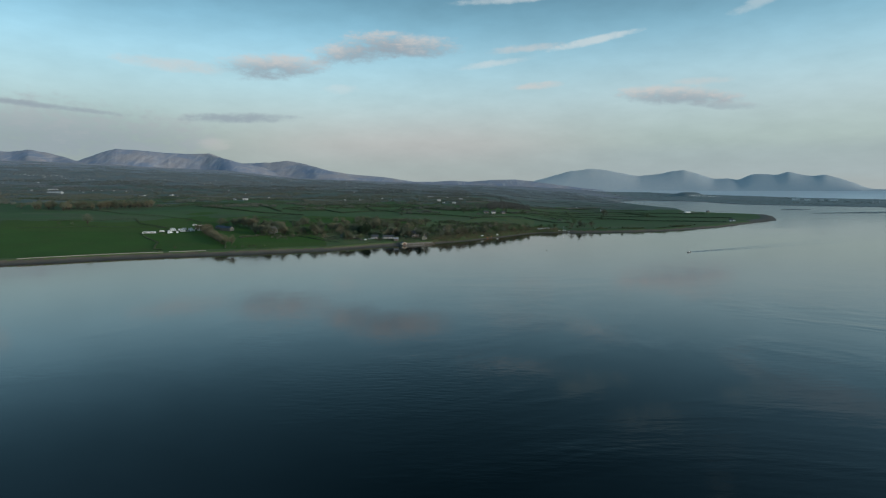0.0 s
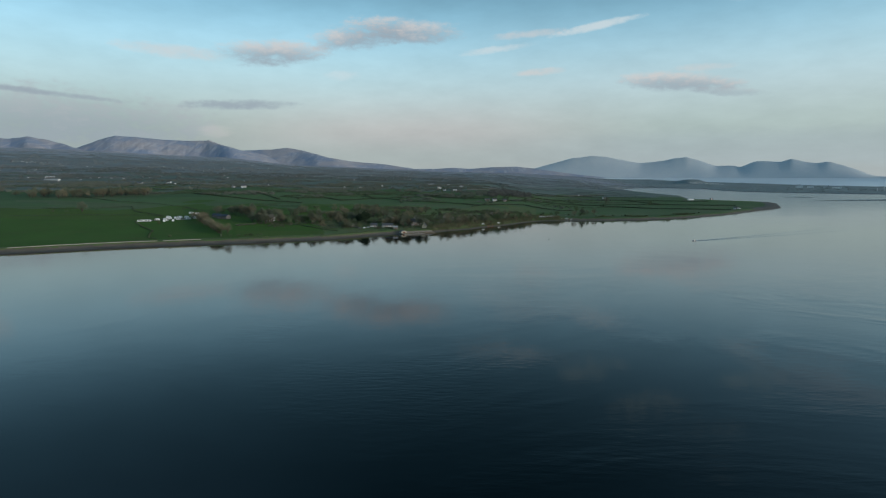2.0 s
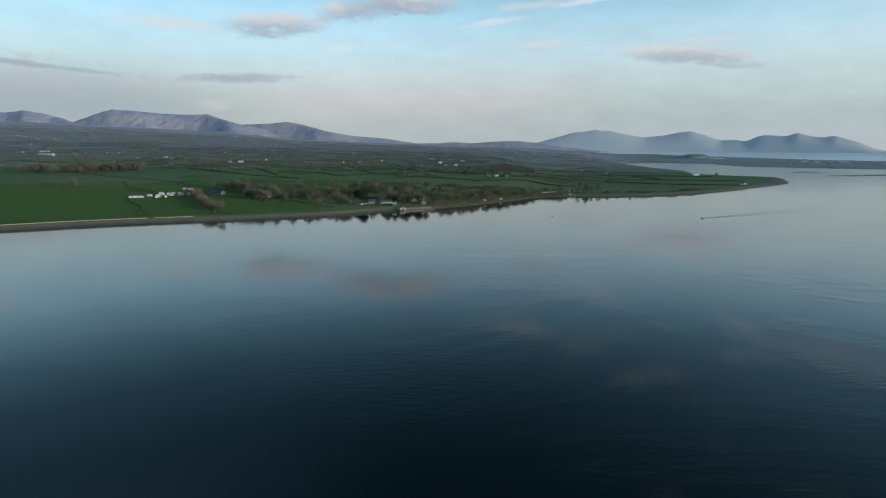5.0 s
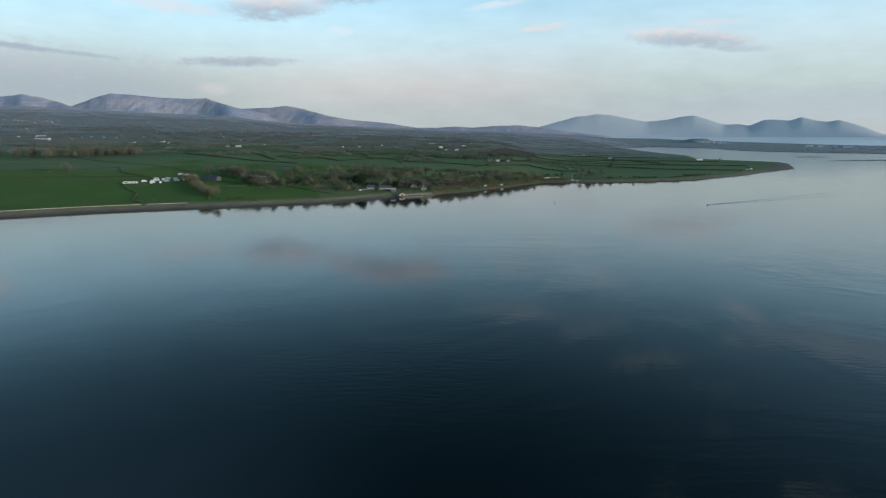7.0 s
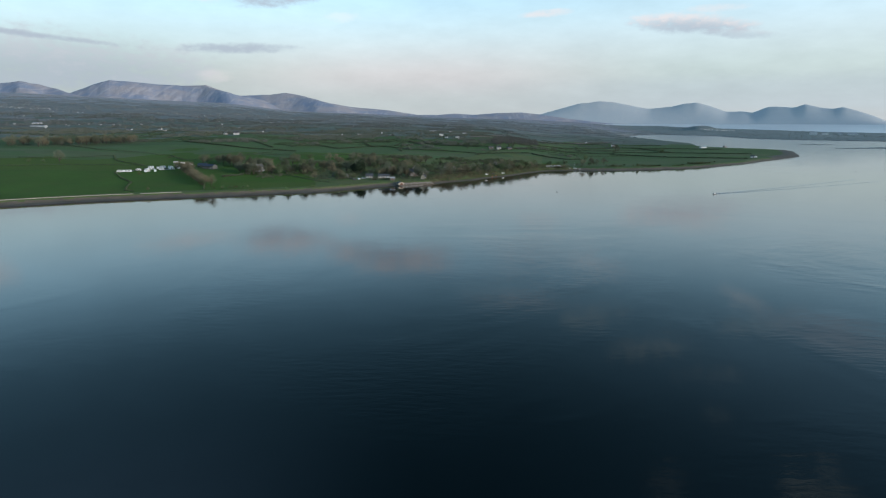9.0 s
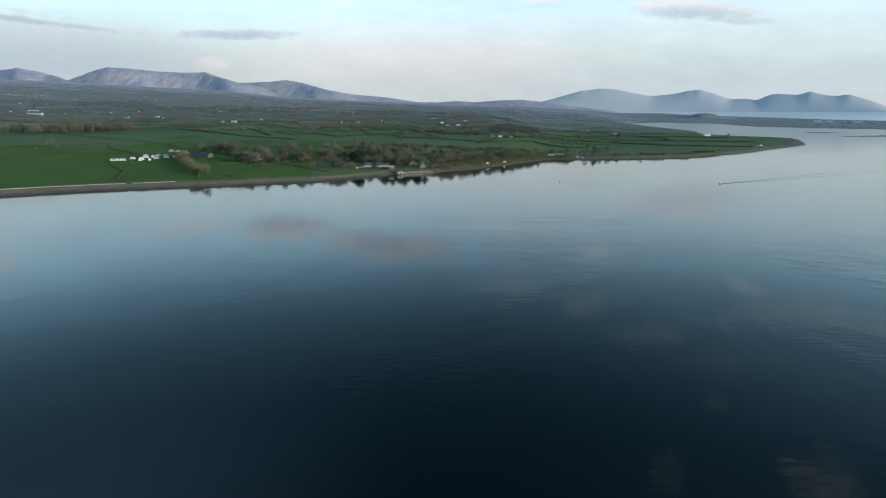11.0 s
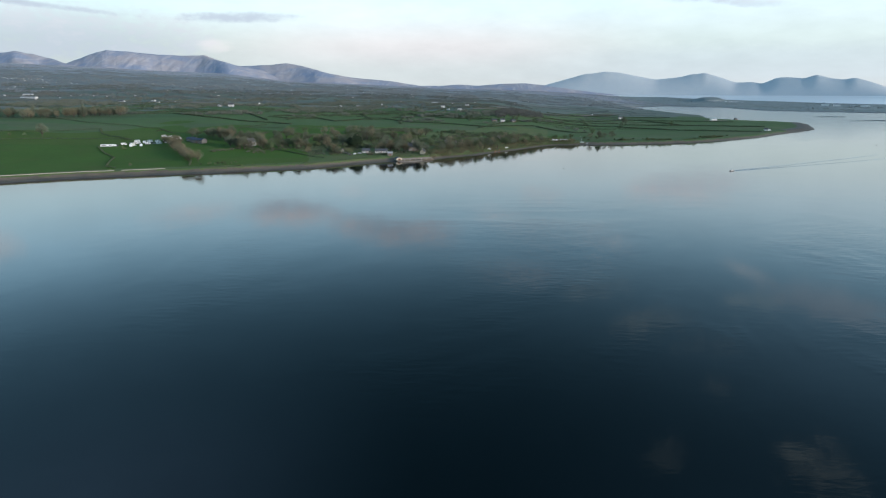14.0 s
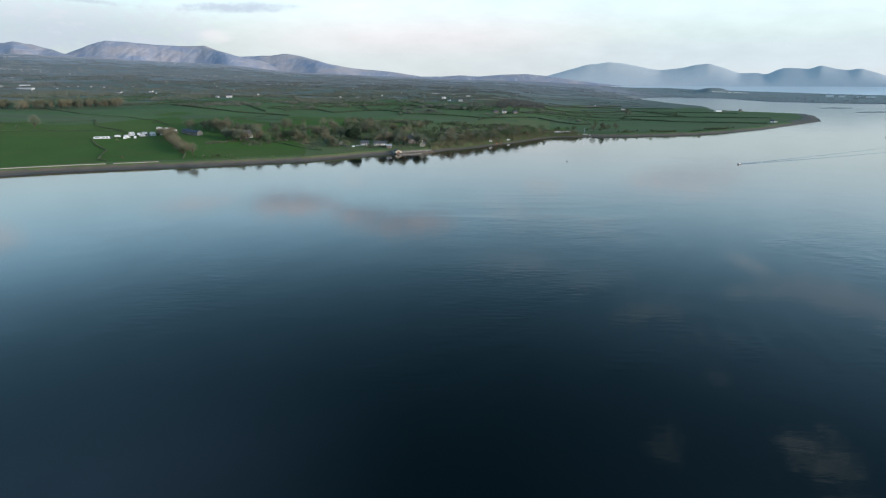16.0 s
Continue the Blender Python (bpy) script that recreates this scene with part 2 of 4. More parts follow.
# haze, blue shade and pinkish sunlight are painted into the mountain patches
HAZED_MOUNTAIN = mottled("mountain_haze_shade_and_scree", (0.265, 0.307, 0.386), (0.409, 0.372, 0.372), (0.326, 0.335, 0.372), 230, 26, 0.95, 0.1, 0.5, 9, scree=(0.465, 0.442, 0.456))
# pale blue-grey base colour that holds the haze before the hills
BLUEHILL = mottled("hazed_distant_hill", (0.50, 0.54, 0.55), (0.54, 0.565, 0.565), (0.475, 0.52, 0.535), 200, 30, 0.95, 0.1, 0.2, 4)

# sea water: dark body, mirror skin, calm lanes between rippled ones
WATER, t, b = material("strait_water", 0.02, 0.42)
b.inputs["Base Color"].default_value = (0.002, 0.0052, 0.0062, 1)
b.inputs["IOR"].default_value = 1.333
p = where(t)
pos = t.nodes.new("ShaderNodeSeparateXYZ")
t.links.new(p, pos.inputs[0])
breeze = M(t, "ADD", 0.25, M(t, "MULTIPLY", smooth(t, pos.outputs[0], -40.0, 60.0), 0.75))     # the air stirs on the western side
breeze = M(t, "MULTIPLY", breeze, M(t, "SUBTRACT", 1.0, M(t, "MULTIPLY", smooth(t, pos.outputs[1], 230.0, 520.0), 0.75)))     # and dies under the land
lanes = M(t, "MULTIPLY", smooth(t, tex_noise(t, p, 0.006, 4.0, 0.55, 1.2), 0.42, 0.62), breeze)
chop = t.nodes.new("ShaderNodeMapping")
chop.inputs["Rotation"].default_value = (0, 0, radians(30))
chop.inputs["Scale"].default_value = (0.16, 0.52, 1.0)
t.links.new(p, chop.inputs["Vector"])
waves = M(t, "ADD", tex_noise(t, chop.outputs[0], 1.0, 3.0, 0.5), M(t, "MULTIPLY", tex_noise(t, p, 0.03, 2.0), 2.0))
bumped(t, b, M(t, "MULTIPLY", waves, M(t, "ADD", 0.2, M(t, "MULTIPLY", lanes, 1.3))), 0.26, 0.25)
ruffled = smooth(t, M(t, "ADD", pos.outputs[1], M(t, "MULTIPLY", pos.outputs[0], 0.5)), 900.0, 2100.0)     # open water ruffled by wind
t.links.new(M(t, "ADD", M(t, "ADD", 0.045, M(t, "MULTIPLY", lanes, 0.04)), M(t, "MULTIPLY", ruffled, 0.18)), b.inputs["Roughness"])

# far sea: the mirrored sky is painted in as a pale base colour
OPENSEA = mottled("open_sea_sky_sheen", (0.73, 0.75, 0.735), (0.69, 0.72, 0.71), (0.76, 0.77, 0.75), 500, 60, 0.4, 0.5)

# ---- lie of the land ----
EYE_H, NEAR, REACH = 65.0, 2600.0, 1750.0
COAST = [(-5000, -300), (-900, 290), (-420, 478), (-324, 530), (-294, 548), (-259, 564), (-221, 577), (-202, 580), (-180, 592),
         (-147, 608), (-119, 617), (-102, 632), (-76, 654), (-52, 674), (-16, 684), (8, 712), (32, 731), (49, 755), (84, 794),
         (110, 831), (138, 863), (188, 874), (223, 874), (272, 884), (343, 909), (415, 959), (483, 1014), (555, 1090), (665, 1195), (690, 1240)]
BAY = [(775, 1411), (753, 1463), (700, 1528), (662, 1638), (734, 1860), (736, 2024), (759, 2399), (746, 2709), (878, 2926), (1044, 3010), (1195, 2805), (1171, 2398), (1294, 2221), (1508, 2042), (2388, 1492), (3353, 1770), (2134, 2895), (1974, 3138), (1821, 3503), (1636, 3795), (1403, 4081), (1500, 4800), (1600, 6500), (-7000, 6500), (-7000, -300)]
SHORE = np.array(COAST + BAY, float)
BARS = [np.array(q, float) for q in ([(955, 1545), (1060, 1585), (1240, 1640), (1500, 1690), (1500, 1640), (1240, 1575), (1080, 1555)],
                                     [(1010, 1790), (1062, 1822), (1100, 1800), (1060, 1775)])]


def step(v, lo, hi):
    k = np.clip((v - lo) / (hi - lo), 0, 1)
    return k * k * (3 - 2 * k)


def inland(x, y, ring):
    """Signed distance from a closed shoreline, positive on land."""
    best, inside = np.full(x.shape, 1e9), np.zeros(x.shape, bool)
    for (ax, ay), (bx, by) in zip(ring, np.roll(ring, -1, 0)):
        k = np.clip(((x - ax) * (bx - ax) + (y - ay) * (by - ay)) / ((bx - ax) ** 2 + (by - ay) ** 2), 0, 1)
        best = np.minimum(best, (x - ax - k * (bx - ax)) ** 2 + (y - ay - k * (by - ay)) ** 2)
        if ay != by:
            inside ^= ((ay > y) != (by > y)) & (x < (bx - ax) * (y - ay) / (by - ay) + ax)
    return np.where(inside, 1, -1) * np.sqrt(best)


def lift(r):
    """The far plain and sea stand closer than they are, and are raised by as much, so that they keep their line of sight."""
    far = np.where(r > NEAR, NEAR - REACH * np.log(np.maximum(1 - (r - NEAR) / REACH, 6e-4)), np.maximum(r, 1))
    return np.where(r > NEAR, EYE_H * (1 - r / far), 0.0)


def wobble(x, y, size, seed=0.0):
    """Cheap rolling noise, about -1 to 1."""
    a, b = x / size + seed, y / size - 1.7 * seed
    return (np.sin(2.1 * a + 1.3 * np.sin(1.7 * b)) + np.sin(1.9 * b + 1.1 * np.sin(2.3 * a + 0.7)) + 0.6 * np.sin(3.7 * a - 2.9 * b)) / 2.6


def land(x, y):
    """Height of the ground, and how far inland a place lies."""
    x, y = np.asarray(x, float), np.asarray(y, float)
    r, u = np.hypot(x, y), x / np.maximum(y, 1)
    s = inland(x, y, SHORE)
    s = s + 2.0 * wobble(x, y, 13.0) * (np.abs(s) < 60)
    bars = np.maximum(*[inland(x, y, q) for q in BARS])
    hill = 1 - step(u, 0.05, 0.24)
    up = np.maximum(s, 0)
    z = 1.1 * step(up, 0, 9) + 2.0 * step(up, 8, 13) + hill * (45 * (1 - np.exp(-(up / 520) ** 1.5)) + 12 * step(up, 700, 2000))
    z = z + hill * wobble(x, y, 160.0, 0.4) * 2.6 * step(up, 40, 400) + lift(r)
    ends = np.interp(u, [-0.9, -0.68, -0.52, -0.36, -0.25, -0.1, -0.03, 0.11, 0.2, 0.3], [213, 209, 195, 174, 130, 106, 93, 78, 58, 40])
    w = step(r, 1500, 4250) * (1 - step(u, 0.2, 0.33))
    z = z * (1 - w) + ends * w + hill * wobble(x, y, 420.0, 2.0) * 5 * step(r, 1700, 2600)
    z = z + 23 * np.exp(-((x - 1470) / 75) ** 4 - ((y - 3600) / 90) ** 2) * (s > 5)
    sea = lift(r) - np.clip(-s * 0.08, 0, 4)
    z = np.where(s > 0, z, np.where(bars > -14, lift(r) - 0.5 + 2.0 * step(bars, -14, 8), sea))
    return z, s


def fill(me, verts, faces):
    """Put many points and faces of one size into an empty mesh."""
    n, k = faces.shape
    me.vertices.add(len(verts))
    me.vertices.foreach_set("co", np.asarray(verts, np.float32).ravel())
    me.loops.add(n * k)
    me.loops.foreach_set("vertex_index", np.asarray(faces, np.int32).ravel())
    me.polygons.add(n)
    me.polygons.foreach_set("loop_start", np.arange(0, n * k, k, dtype=np.int32))
    me.update(calc_edges=True)
    me.validate()


def sheet(name, xs, ys, zs, mats, pick=None, closed=False):
    """A grid of points as one smooth mesh; pick gives each face's material."""
    rows, cols = xs.shape
    me = bpy.data.meshes.new(name)
    i = np.arange(rows * cols).reshape(rows, cols)
    nxt = np.roll(i, -1, 1) if closed else i[:, 1:]
    q = i if closed else i[:, :-1]
    f = np.stack([q[:-1], nxt[:-1], nxt[1:], q[1:]], -1).reshape(-1, 4)
    fill(me, np.stack([xs, ys, zs], -1).reshape(-1, 3), f)
    for m in mats:
        me.materials.append(m)
    if pick is not None:
        me.polygons.foreach_set("material_index", pick.reshape(-1).astype(np.int32))
    me.polygons.foreach_set("use_smooth", np.ones(len(f), bool))
    me.update()
    return new(name, me)


az = np.radians(np.r_[np.linspace(-45, 45, 640), np.linspace(48, 312, 40)])
rr = np.r_[5.0, 120, 300, np.geomspace(430, 1000, 300), np.geomspace(1005, 1500, 80), np.geomspace(1510, 4300, 170)]
A, R = np.meshgrid(az, rr)
X, Y = R * np.sin(A), R * np.cos(A)
Z, S = land(X, Y)
up_s, mid_r, mid_u = S[:-1], R[:-1], X[:-1] / np.maximum(Y[:-1], 1)
tone = 10 * wobble(X[:-1], Y[:-1], 40.0)
fray = wobble(X[:-1], Y[:-1], 90.0, 2.0) + 0.6 * wobble(X[:-1], Y[:-1], 31.0, 4.0)
pick = np.where(up_s < 3.4 + 0.12 * tone, 7, np.where(up_s < 10 - 3.5 * step(X[:-1], -20, 30) * (1 - step(X[:-1], 150, 190)), 0, np.where(up_s < 10, 3, 1)))
pick = np.where((up_s >= 10) & ((mid_r > 960 + 60 * fray) | (X[:-1] > 150 + 20 * fray)), 2, pick)
pick = np.where((up_s >= 10) & (up_s < 190 + 4 * tone + 60 * fray) & (mid_u > -0.21 + 0.02 * fray) & (mid_u < 0.15), 3, pick)
pick = np.where((up_s >= 10) & (up_s < 24 + 0.4 * tone) & (X[:-1] < 160), 3, pick)
# covers with painted haze, stepping paler with distance from the eye
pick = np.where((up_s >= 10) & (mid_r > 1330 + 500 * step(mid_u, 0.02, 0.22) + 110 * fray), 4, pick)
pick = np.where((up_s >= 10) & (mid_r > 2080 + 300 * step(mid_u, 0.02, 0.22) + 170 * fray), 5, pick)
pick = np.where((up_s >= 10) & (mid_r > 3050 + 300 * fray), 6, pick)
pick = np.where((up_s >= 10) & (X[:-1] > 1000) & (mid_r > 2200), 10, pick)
pick = np.where((mid_r > 1500) & (up_s < 10), 8, pick)
PLOUGHED = [np.array(q, float) for q in ([(51, 1378), (122, 1441), (143, 1632), (54, 1474)], [(243, 1618), (470, 1800), (480, 1880), (248, 1657)],
                                         [(-649, 1317), (-452, 1434), (-446, 1449), (-650, 1370)], [(640, 1490), (590, 1500), (600, 1530), (645, 1525)])]
pick = np.where((X[:-1] > 575) & (X[:-1] < 800) & (Y[:-1] < 1430) & (up_s < 30 + 0.5 * tone), 7, pick)
for q in PLOUGHED:
    pick = np.where((inland(X[:-1], Y[:-1], q) > 0) & (up_s > 10), 9, pick)
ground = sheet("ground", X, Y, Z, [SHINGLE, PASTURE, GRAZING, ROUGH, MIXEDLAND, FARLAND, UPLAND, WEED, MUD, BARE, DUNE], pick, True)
tagged(ground, "green coastal farmland with a brown shingle shore beside calm water", "ground", kind="structure")
wa = np.radians(np.linspace(0, 360, 240, endpoint=False))
wr = np.r_[1.0, 200, 800, 1600, 2600, np.linspace(2680, 3400, 26)]
A2, R2 = np.meshgrid(wa, wr)
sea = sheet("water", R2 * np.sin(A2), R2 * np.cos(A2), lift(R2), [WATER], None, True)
tagged(sea, "calm dark blue tidal strait mirroring the evening sky", "water", kind="structure")

A2, R2 = np.meshgrid(wa, np.linspace(3400, 4520, 44))
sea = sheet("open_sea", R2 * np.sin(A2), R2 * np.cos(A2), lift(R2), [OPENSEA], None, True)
tagged(sea, "open sea beyond the sandy spit, its sky reflection painted pale", "water", kind="structure")

# ---- mountains ----


def mountain(name, label, mat, near, far, crest, foot, rugged, seed, n=420, bend=1.25, spurs=(), knee=8, blunt=1):
    """A range whose crest is given by bearing (tangent from straight ahead) and rise (tangent above the eye)."""
    cu, ce = np.array([c[0] for c in crest]), np.array([c[1] for c in crest])
    us = np.linspace(cu[0], cu[-1], n)
    rise = np.interp(us, cu, ce)
    soft = np.convolve(np.pad(rise, blunt, mode="edge"), np.ones(2 * blunt + 1) / (2 * blunt + 1), "valid")
    rise = soft + rugged * 0.0009 * wobble(us * 900, us * 0 + seed, 9.0)
    ts = np.linspace(0, 1.0, 44)
    U, T = np.meshgrid(us, ts)
    broad = np.convolve(np.pad(rise, n // 5, mode="edge"), np.hanning(n // 5 * 2 + 1) / np.hanning(n // 5 * 2 + 1).sum(), "valid")
    broad = np.convolve(np.pad(np.minimum(broad, rise), 10, mode="edge"), np.hanning(21) / np.hanning(21).sum(), "valid")
    near_top = np.clip(T / 0.72, 0, 1) ** knee
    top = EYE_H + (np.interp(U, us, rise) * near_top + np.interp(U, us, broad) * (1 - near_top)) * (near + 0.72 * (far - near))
    r = near + (far - near) * T
    ang = np.arctan(U)
    x, y = r * np.sin(ang), r * np.cos(ang)
    prof = np.where(T < 0.72, (T / 0.72) ** bend, 1 - ((T - 0.72) / 0.28) ** 2 * 0.9)
    gully = wobble(U * 4000 + 90 * T, T * 330, 80.0, seed) * 0.6 + wobble(U * 4000 - 160 * T, T * 420, 33.0, seed + 2) * 0.4
    slope = np.sin(np.pi * np.clip(T / 0.72, 0, 1)) ** 0.7
    ribs = wobble(U * 5200 + 30 * T, T * 60, 26.0, seed + 5) * 0.6 + wobble(U * 5200 - 20 * T, T * 90, 11.0, seed + 7) * 0.4
    buttress = np.zeros_like(U)
    for u0, wl, wr, h in spurs:
        off = U - u0 - 0.05 * (0.72 - T)
        buttress += h * np.exp(-(off / np.where(off < 0, wl, wr)) ** 2)
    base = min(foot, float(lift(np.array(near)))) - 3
    span = np.maximum(top - base, 4)
    z = base + span * (prof * (1 + rugged * 0.10 * gully * slope) + slope * (buttress + rugged * 0.007 * ribs * step(T, 0.2, 0.5)))
    z = np.where(T < 0.72, np.minimum(z, EYE_H + (top - EYE_H) * 1.0 * np.maximum(r / (near + 0.72 * (far - near)), 0)), z)
    ob = sheet(name, x, y, z, [mat])
    return tagged(ob, label, "mountain")


mountain("mountain_range", "peaked grey mountain in evening haze behind the plain", HAZED_MOUNTAIN, 3950, 5500, [
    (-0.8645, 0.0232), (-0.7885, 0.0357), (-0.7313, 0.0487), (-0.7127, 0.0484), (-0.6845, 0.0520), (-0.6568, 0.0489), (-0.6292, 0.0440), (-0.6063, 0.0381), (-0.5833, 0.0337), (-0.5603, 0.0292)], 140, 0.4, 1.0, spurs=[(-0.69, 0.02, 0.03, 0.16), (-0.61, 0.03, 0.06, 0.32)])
mountain("plateau_mountain", "long flat-topped purple-grey mountain with scree slopes", HAZED_MOUNTAIN, 3950, 5300, [
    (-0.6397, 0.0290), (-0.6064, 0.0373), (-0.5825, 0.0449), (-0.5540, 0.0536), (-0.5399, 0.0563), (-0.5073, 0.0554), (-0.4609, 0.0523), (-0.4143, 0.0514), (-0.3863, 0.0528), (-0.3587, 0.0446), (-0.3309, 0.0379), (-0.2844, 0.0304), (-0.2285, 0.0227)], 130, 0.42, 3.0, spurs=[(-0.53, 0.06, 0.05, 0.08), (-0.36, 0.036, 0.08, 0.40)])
mountain("rounded_mountain", "rounded haze-blue mountain sloping down to low moorland", HAZED_MOUNTAIN, 3950, 5400, [
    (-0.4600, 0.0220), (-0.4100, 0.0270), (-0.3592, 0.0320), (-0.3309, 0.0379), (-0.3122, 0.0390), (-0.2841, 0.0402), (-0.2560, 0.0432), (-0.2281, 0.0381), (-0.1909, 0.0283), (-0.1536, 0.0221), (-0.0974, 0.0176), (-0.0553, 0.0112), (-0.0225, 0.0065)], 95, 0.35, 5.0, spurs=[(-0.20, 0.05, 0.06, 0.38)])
mountain("low_hill", "low grey-blue moorland hill on the horizon", HAZED_MOUNTAIN, 4000, 4700, [
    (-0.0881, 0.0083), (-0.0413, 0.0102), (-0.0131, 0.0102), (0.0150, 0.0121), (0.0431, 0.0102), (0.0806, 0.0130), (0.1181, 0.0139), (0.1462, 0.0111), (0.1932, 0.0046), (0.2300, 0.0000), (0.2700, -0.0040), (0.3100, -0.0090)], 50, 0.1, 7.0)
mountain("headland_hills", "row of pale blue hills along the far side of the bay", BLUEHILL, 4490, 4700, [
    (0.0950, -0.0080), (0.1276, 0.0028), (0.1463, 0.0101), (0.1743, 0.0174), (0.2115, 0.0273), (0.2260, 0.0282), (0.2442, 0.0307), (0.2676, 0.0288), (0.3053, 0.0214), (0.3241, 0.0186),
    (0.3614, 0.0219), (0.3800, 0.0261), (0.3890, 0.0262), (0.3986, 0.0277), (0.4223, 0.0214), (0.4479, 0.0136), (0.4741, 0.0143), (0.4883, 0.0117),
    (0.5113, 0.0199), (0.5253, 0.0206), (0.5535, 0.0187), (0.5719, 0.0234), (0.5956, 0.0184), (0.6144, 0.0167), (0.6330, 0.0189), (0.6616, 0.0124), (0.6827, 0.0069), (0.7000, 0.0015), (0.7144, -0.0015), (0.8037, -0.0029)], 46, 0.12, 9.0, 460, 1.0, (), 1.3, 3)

# ---- things: helpers ----
rnd = random.Random(11)
TWIGS = mottled("bare_brown_twigs", (0.159, 0.148, 0.099), (0.176, 0.157, 0.101), (0.133, 0.126, 0.086), 5, 0.8, 0.95, 0.1, vary=0.25)
GREYTWIGS = mottled("grey_twigs_in_bud", (0.130, 0.139, 0.103), (0.122, 0.141, 0.090), (0.105, 0.114, 0.082), 5, 0.8, 0.95, 0.1, vary=0.25)
SPRING = mottled("young_olive_leaves", (0.09, 0.13, 0.062), (0.11, 0.14, 0.072), (0.072, 0.095, 0.05), 5, 0.8, 0.9, 0.15, vary=0.3)
EVERGREEN = mottled("dark_evergreen_leaves", (0.03, 0.05, 0.027), (0.04, 0.06, 0.03), (0.022, 0.034, 0.02), 4, 0.7, 0.85, 0.2, vary=0.2)
BLOSSOM = mottled("pale_blossom", (0.30, 0.28, 0.25), (0.22, 0.20, 0.16), (0.38, 0.35, 0.33), 3, 0.6, 0.9, 0.1, vary=0.15)
GORSE = mottled("yellowing_scrub", (0.115, 0.135, 0.065), (0.105, 0.112, 0.06), (0.08, 0.095, 0.045), 6, 0.8, 0.95, 0.1, vary=0.3)
OCHRE = mottled("ochre_willow_stems", (0.165, 0.14, 0.082), (0.15, 0.14, 0.08), (0.125, 0.112, 0.07), 7, 0.9, 0.95, 0.1)
BRAMBLE = mottled("bramble_stems", (0.107, 0.121, 0.077), (0.120, 0.121, 0.082), (0.093, 0.107, 0.069), 6, 0.8, 0.95, 0.1)
COPSE = mottled("leafless_copse", (0.132, 0.147, 0.116), (0.147, 0.151, 0.120), (0.116, 0.135, 0.103), 40, 3, 0.95, 0.1)
BARK = mottled("grey_bark", (0.09, 0.075, 0.06), (0.06, 0.05, 0.042), (0.12, 0.105, 0.09), 2, 0.2, 0.95, 0.1)
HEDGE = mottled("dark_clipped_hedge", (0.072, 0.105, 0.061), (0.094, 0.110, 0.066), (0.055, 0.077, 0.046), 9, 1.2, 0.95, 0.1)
# three wood colours with haze painted in, paler and bluer at each step
MIDWOOD = mottled("hazed_leafless_farm_woods", (0.125, 0.142, 0.133), (0.138, 0.146, 0.136), (0.114, 0.133, 0.125), 70, 7, 0.95, 0.1)
FARWOOD = mottled("hazed_far_woods", (0.176, 0.198, 0.200), (0.194, 0.206, 0.204), (0.159, 0.185, 0.191), 70, 7, 0.95, 0.1)
UPWOOD = mottled("hazed_upland_scrub", (0.279, 0.302, 0.347), (0.293, 0.306, 0.342), (0.266, 0.288, 0.333), 70, 7, 0.95, 0.1)
CONIFER = mottled("dark_plantation", (0.105, 0.11, 0.10), (0.12, 0.118, 0.105), (0.09, 0.096, 0.088), 30, 4, 0.95, 0.1)
WHITEWASH = mottled("white_render", (0.60, 0.59, 0.57), (0.54, 0.53, 0.51), (0.48, 0.47, 0.45), 4, 0.5, 0.8, 0.3, vary=0.08)
CREAM = mottled("cream_render", (0.42, 0.37, 0.28), (0.37, 0.33, 0.26), (0.32, 0.29, 0.23), 4, 0.5, 0.8, 0.3)
STONE = mottled("grey_stone_walling", (0.185, 0.17, 0.15), (0.145, 0.137, 0.122), (0.235, 0.215, 0.19), 3, 0.5, 0.9, 0.2, 0.6, 0.08)
CONCRETE = mottled("weathered_concrete", (0.36, 0.33, 0.27), (0.30, 0.28, 0.23), (0.42, 0.38, 0.31), 6, 0.6, 0.9, 0.2)
SLATE = mottled("blue_grey_slate", (0.071, 0.075, 0.080), (0.056, 0.060, 0.063), (0.098, 0.098, 0.098), 4, 0.5, 0.6, 0.4, vary=0.15)
TIN = mottled("pale_grey_roof_sheets", (0.34, 0.35, 0.36), (0.28, 0.29, 0.30), (0.40, 0.40, 0.40), 8, 0.8, 0.5, 0.4)
RUSTRED = mottled("rust_red_boards", (0.165, 0.078, 0.055), (0.14, 0.068, 0.05), (0.19, 0.095, 0.068), 2, 0.3, 0.8, 0.2)
GELCOAT = mottled("white_gelcoat", (0.76, 0.76, 0.74), (0.72, 0.72, 0.70), (0.66, 0.66, 0.64), 2, 0.3, 0.35, 0.5, vary=0.06)
TARP = mottled("blue_tarpaulin", (0.035, 0.05, 0.075), (0.03, 0.042, 0.062), (0.05, 0.066, 0.09), 3, 0.5, 0.6, 0.3)
DARKPAINT = mottled("dark_car_paint", (0.02, 0.022, 0.027), (0.03, 0.03, 0.034), (0.018, 0.018, 0.02), 2, 0.3, 0.3, 0.5)
ORANGE = mottled("orange_plastic", (0.55, 0.19, 0.05), (0.50, 0.16, 0.05), (0.42, 0.15, 0.06), 1, 0.2, 0.5, 0.4)
RUBBER = mottled("black_rubber", (0.02, 0.02, 0.02), (0.025, 0.025, 0.025), (0.015, 0.015, 0.015), 1, 0.1, 0.8, 0.3)
GLASS, t, b = material("dark_window_glass", 0.08, 0.5)
b.inputs["Base Color"].default_value = (0.02, 0.025, 0.03, 1)
STEEL, t, b = material("galvanised_steel", 0.4, 0.5, 0.9)
b.inputs["Base Color"].default_value = (0.5, 0.5, 0.5, 1)


def height(x, y):
    return float(land(np.array([x]), np.array([y]))[0][0])


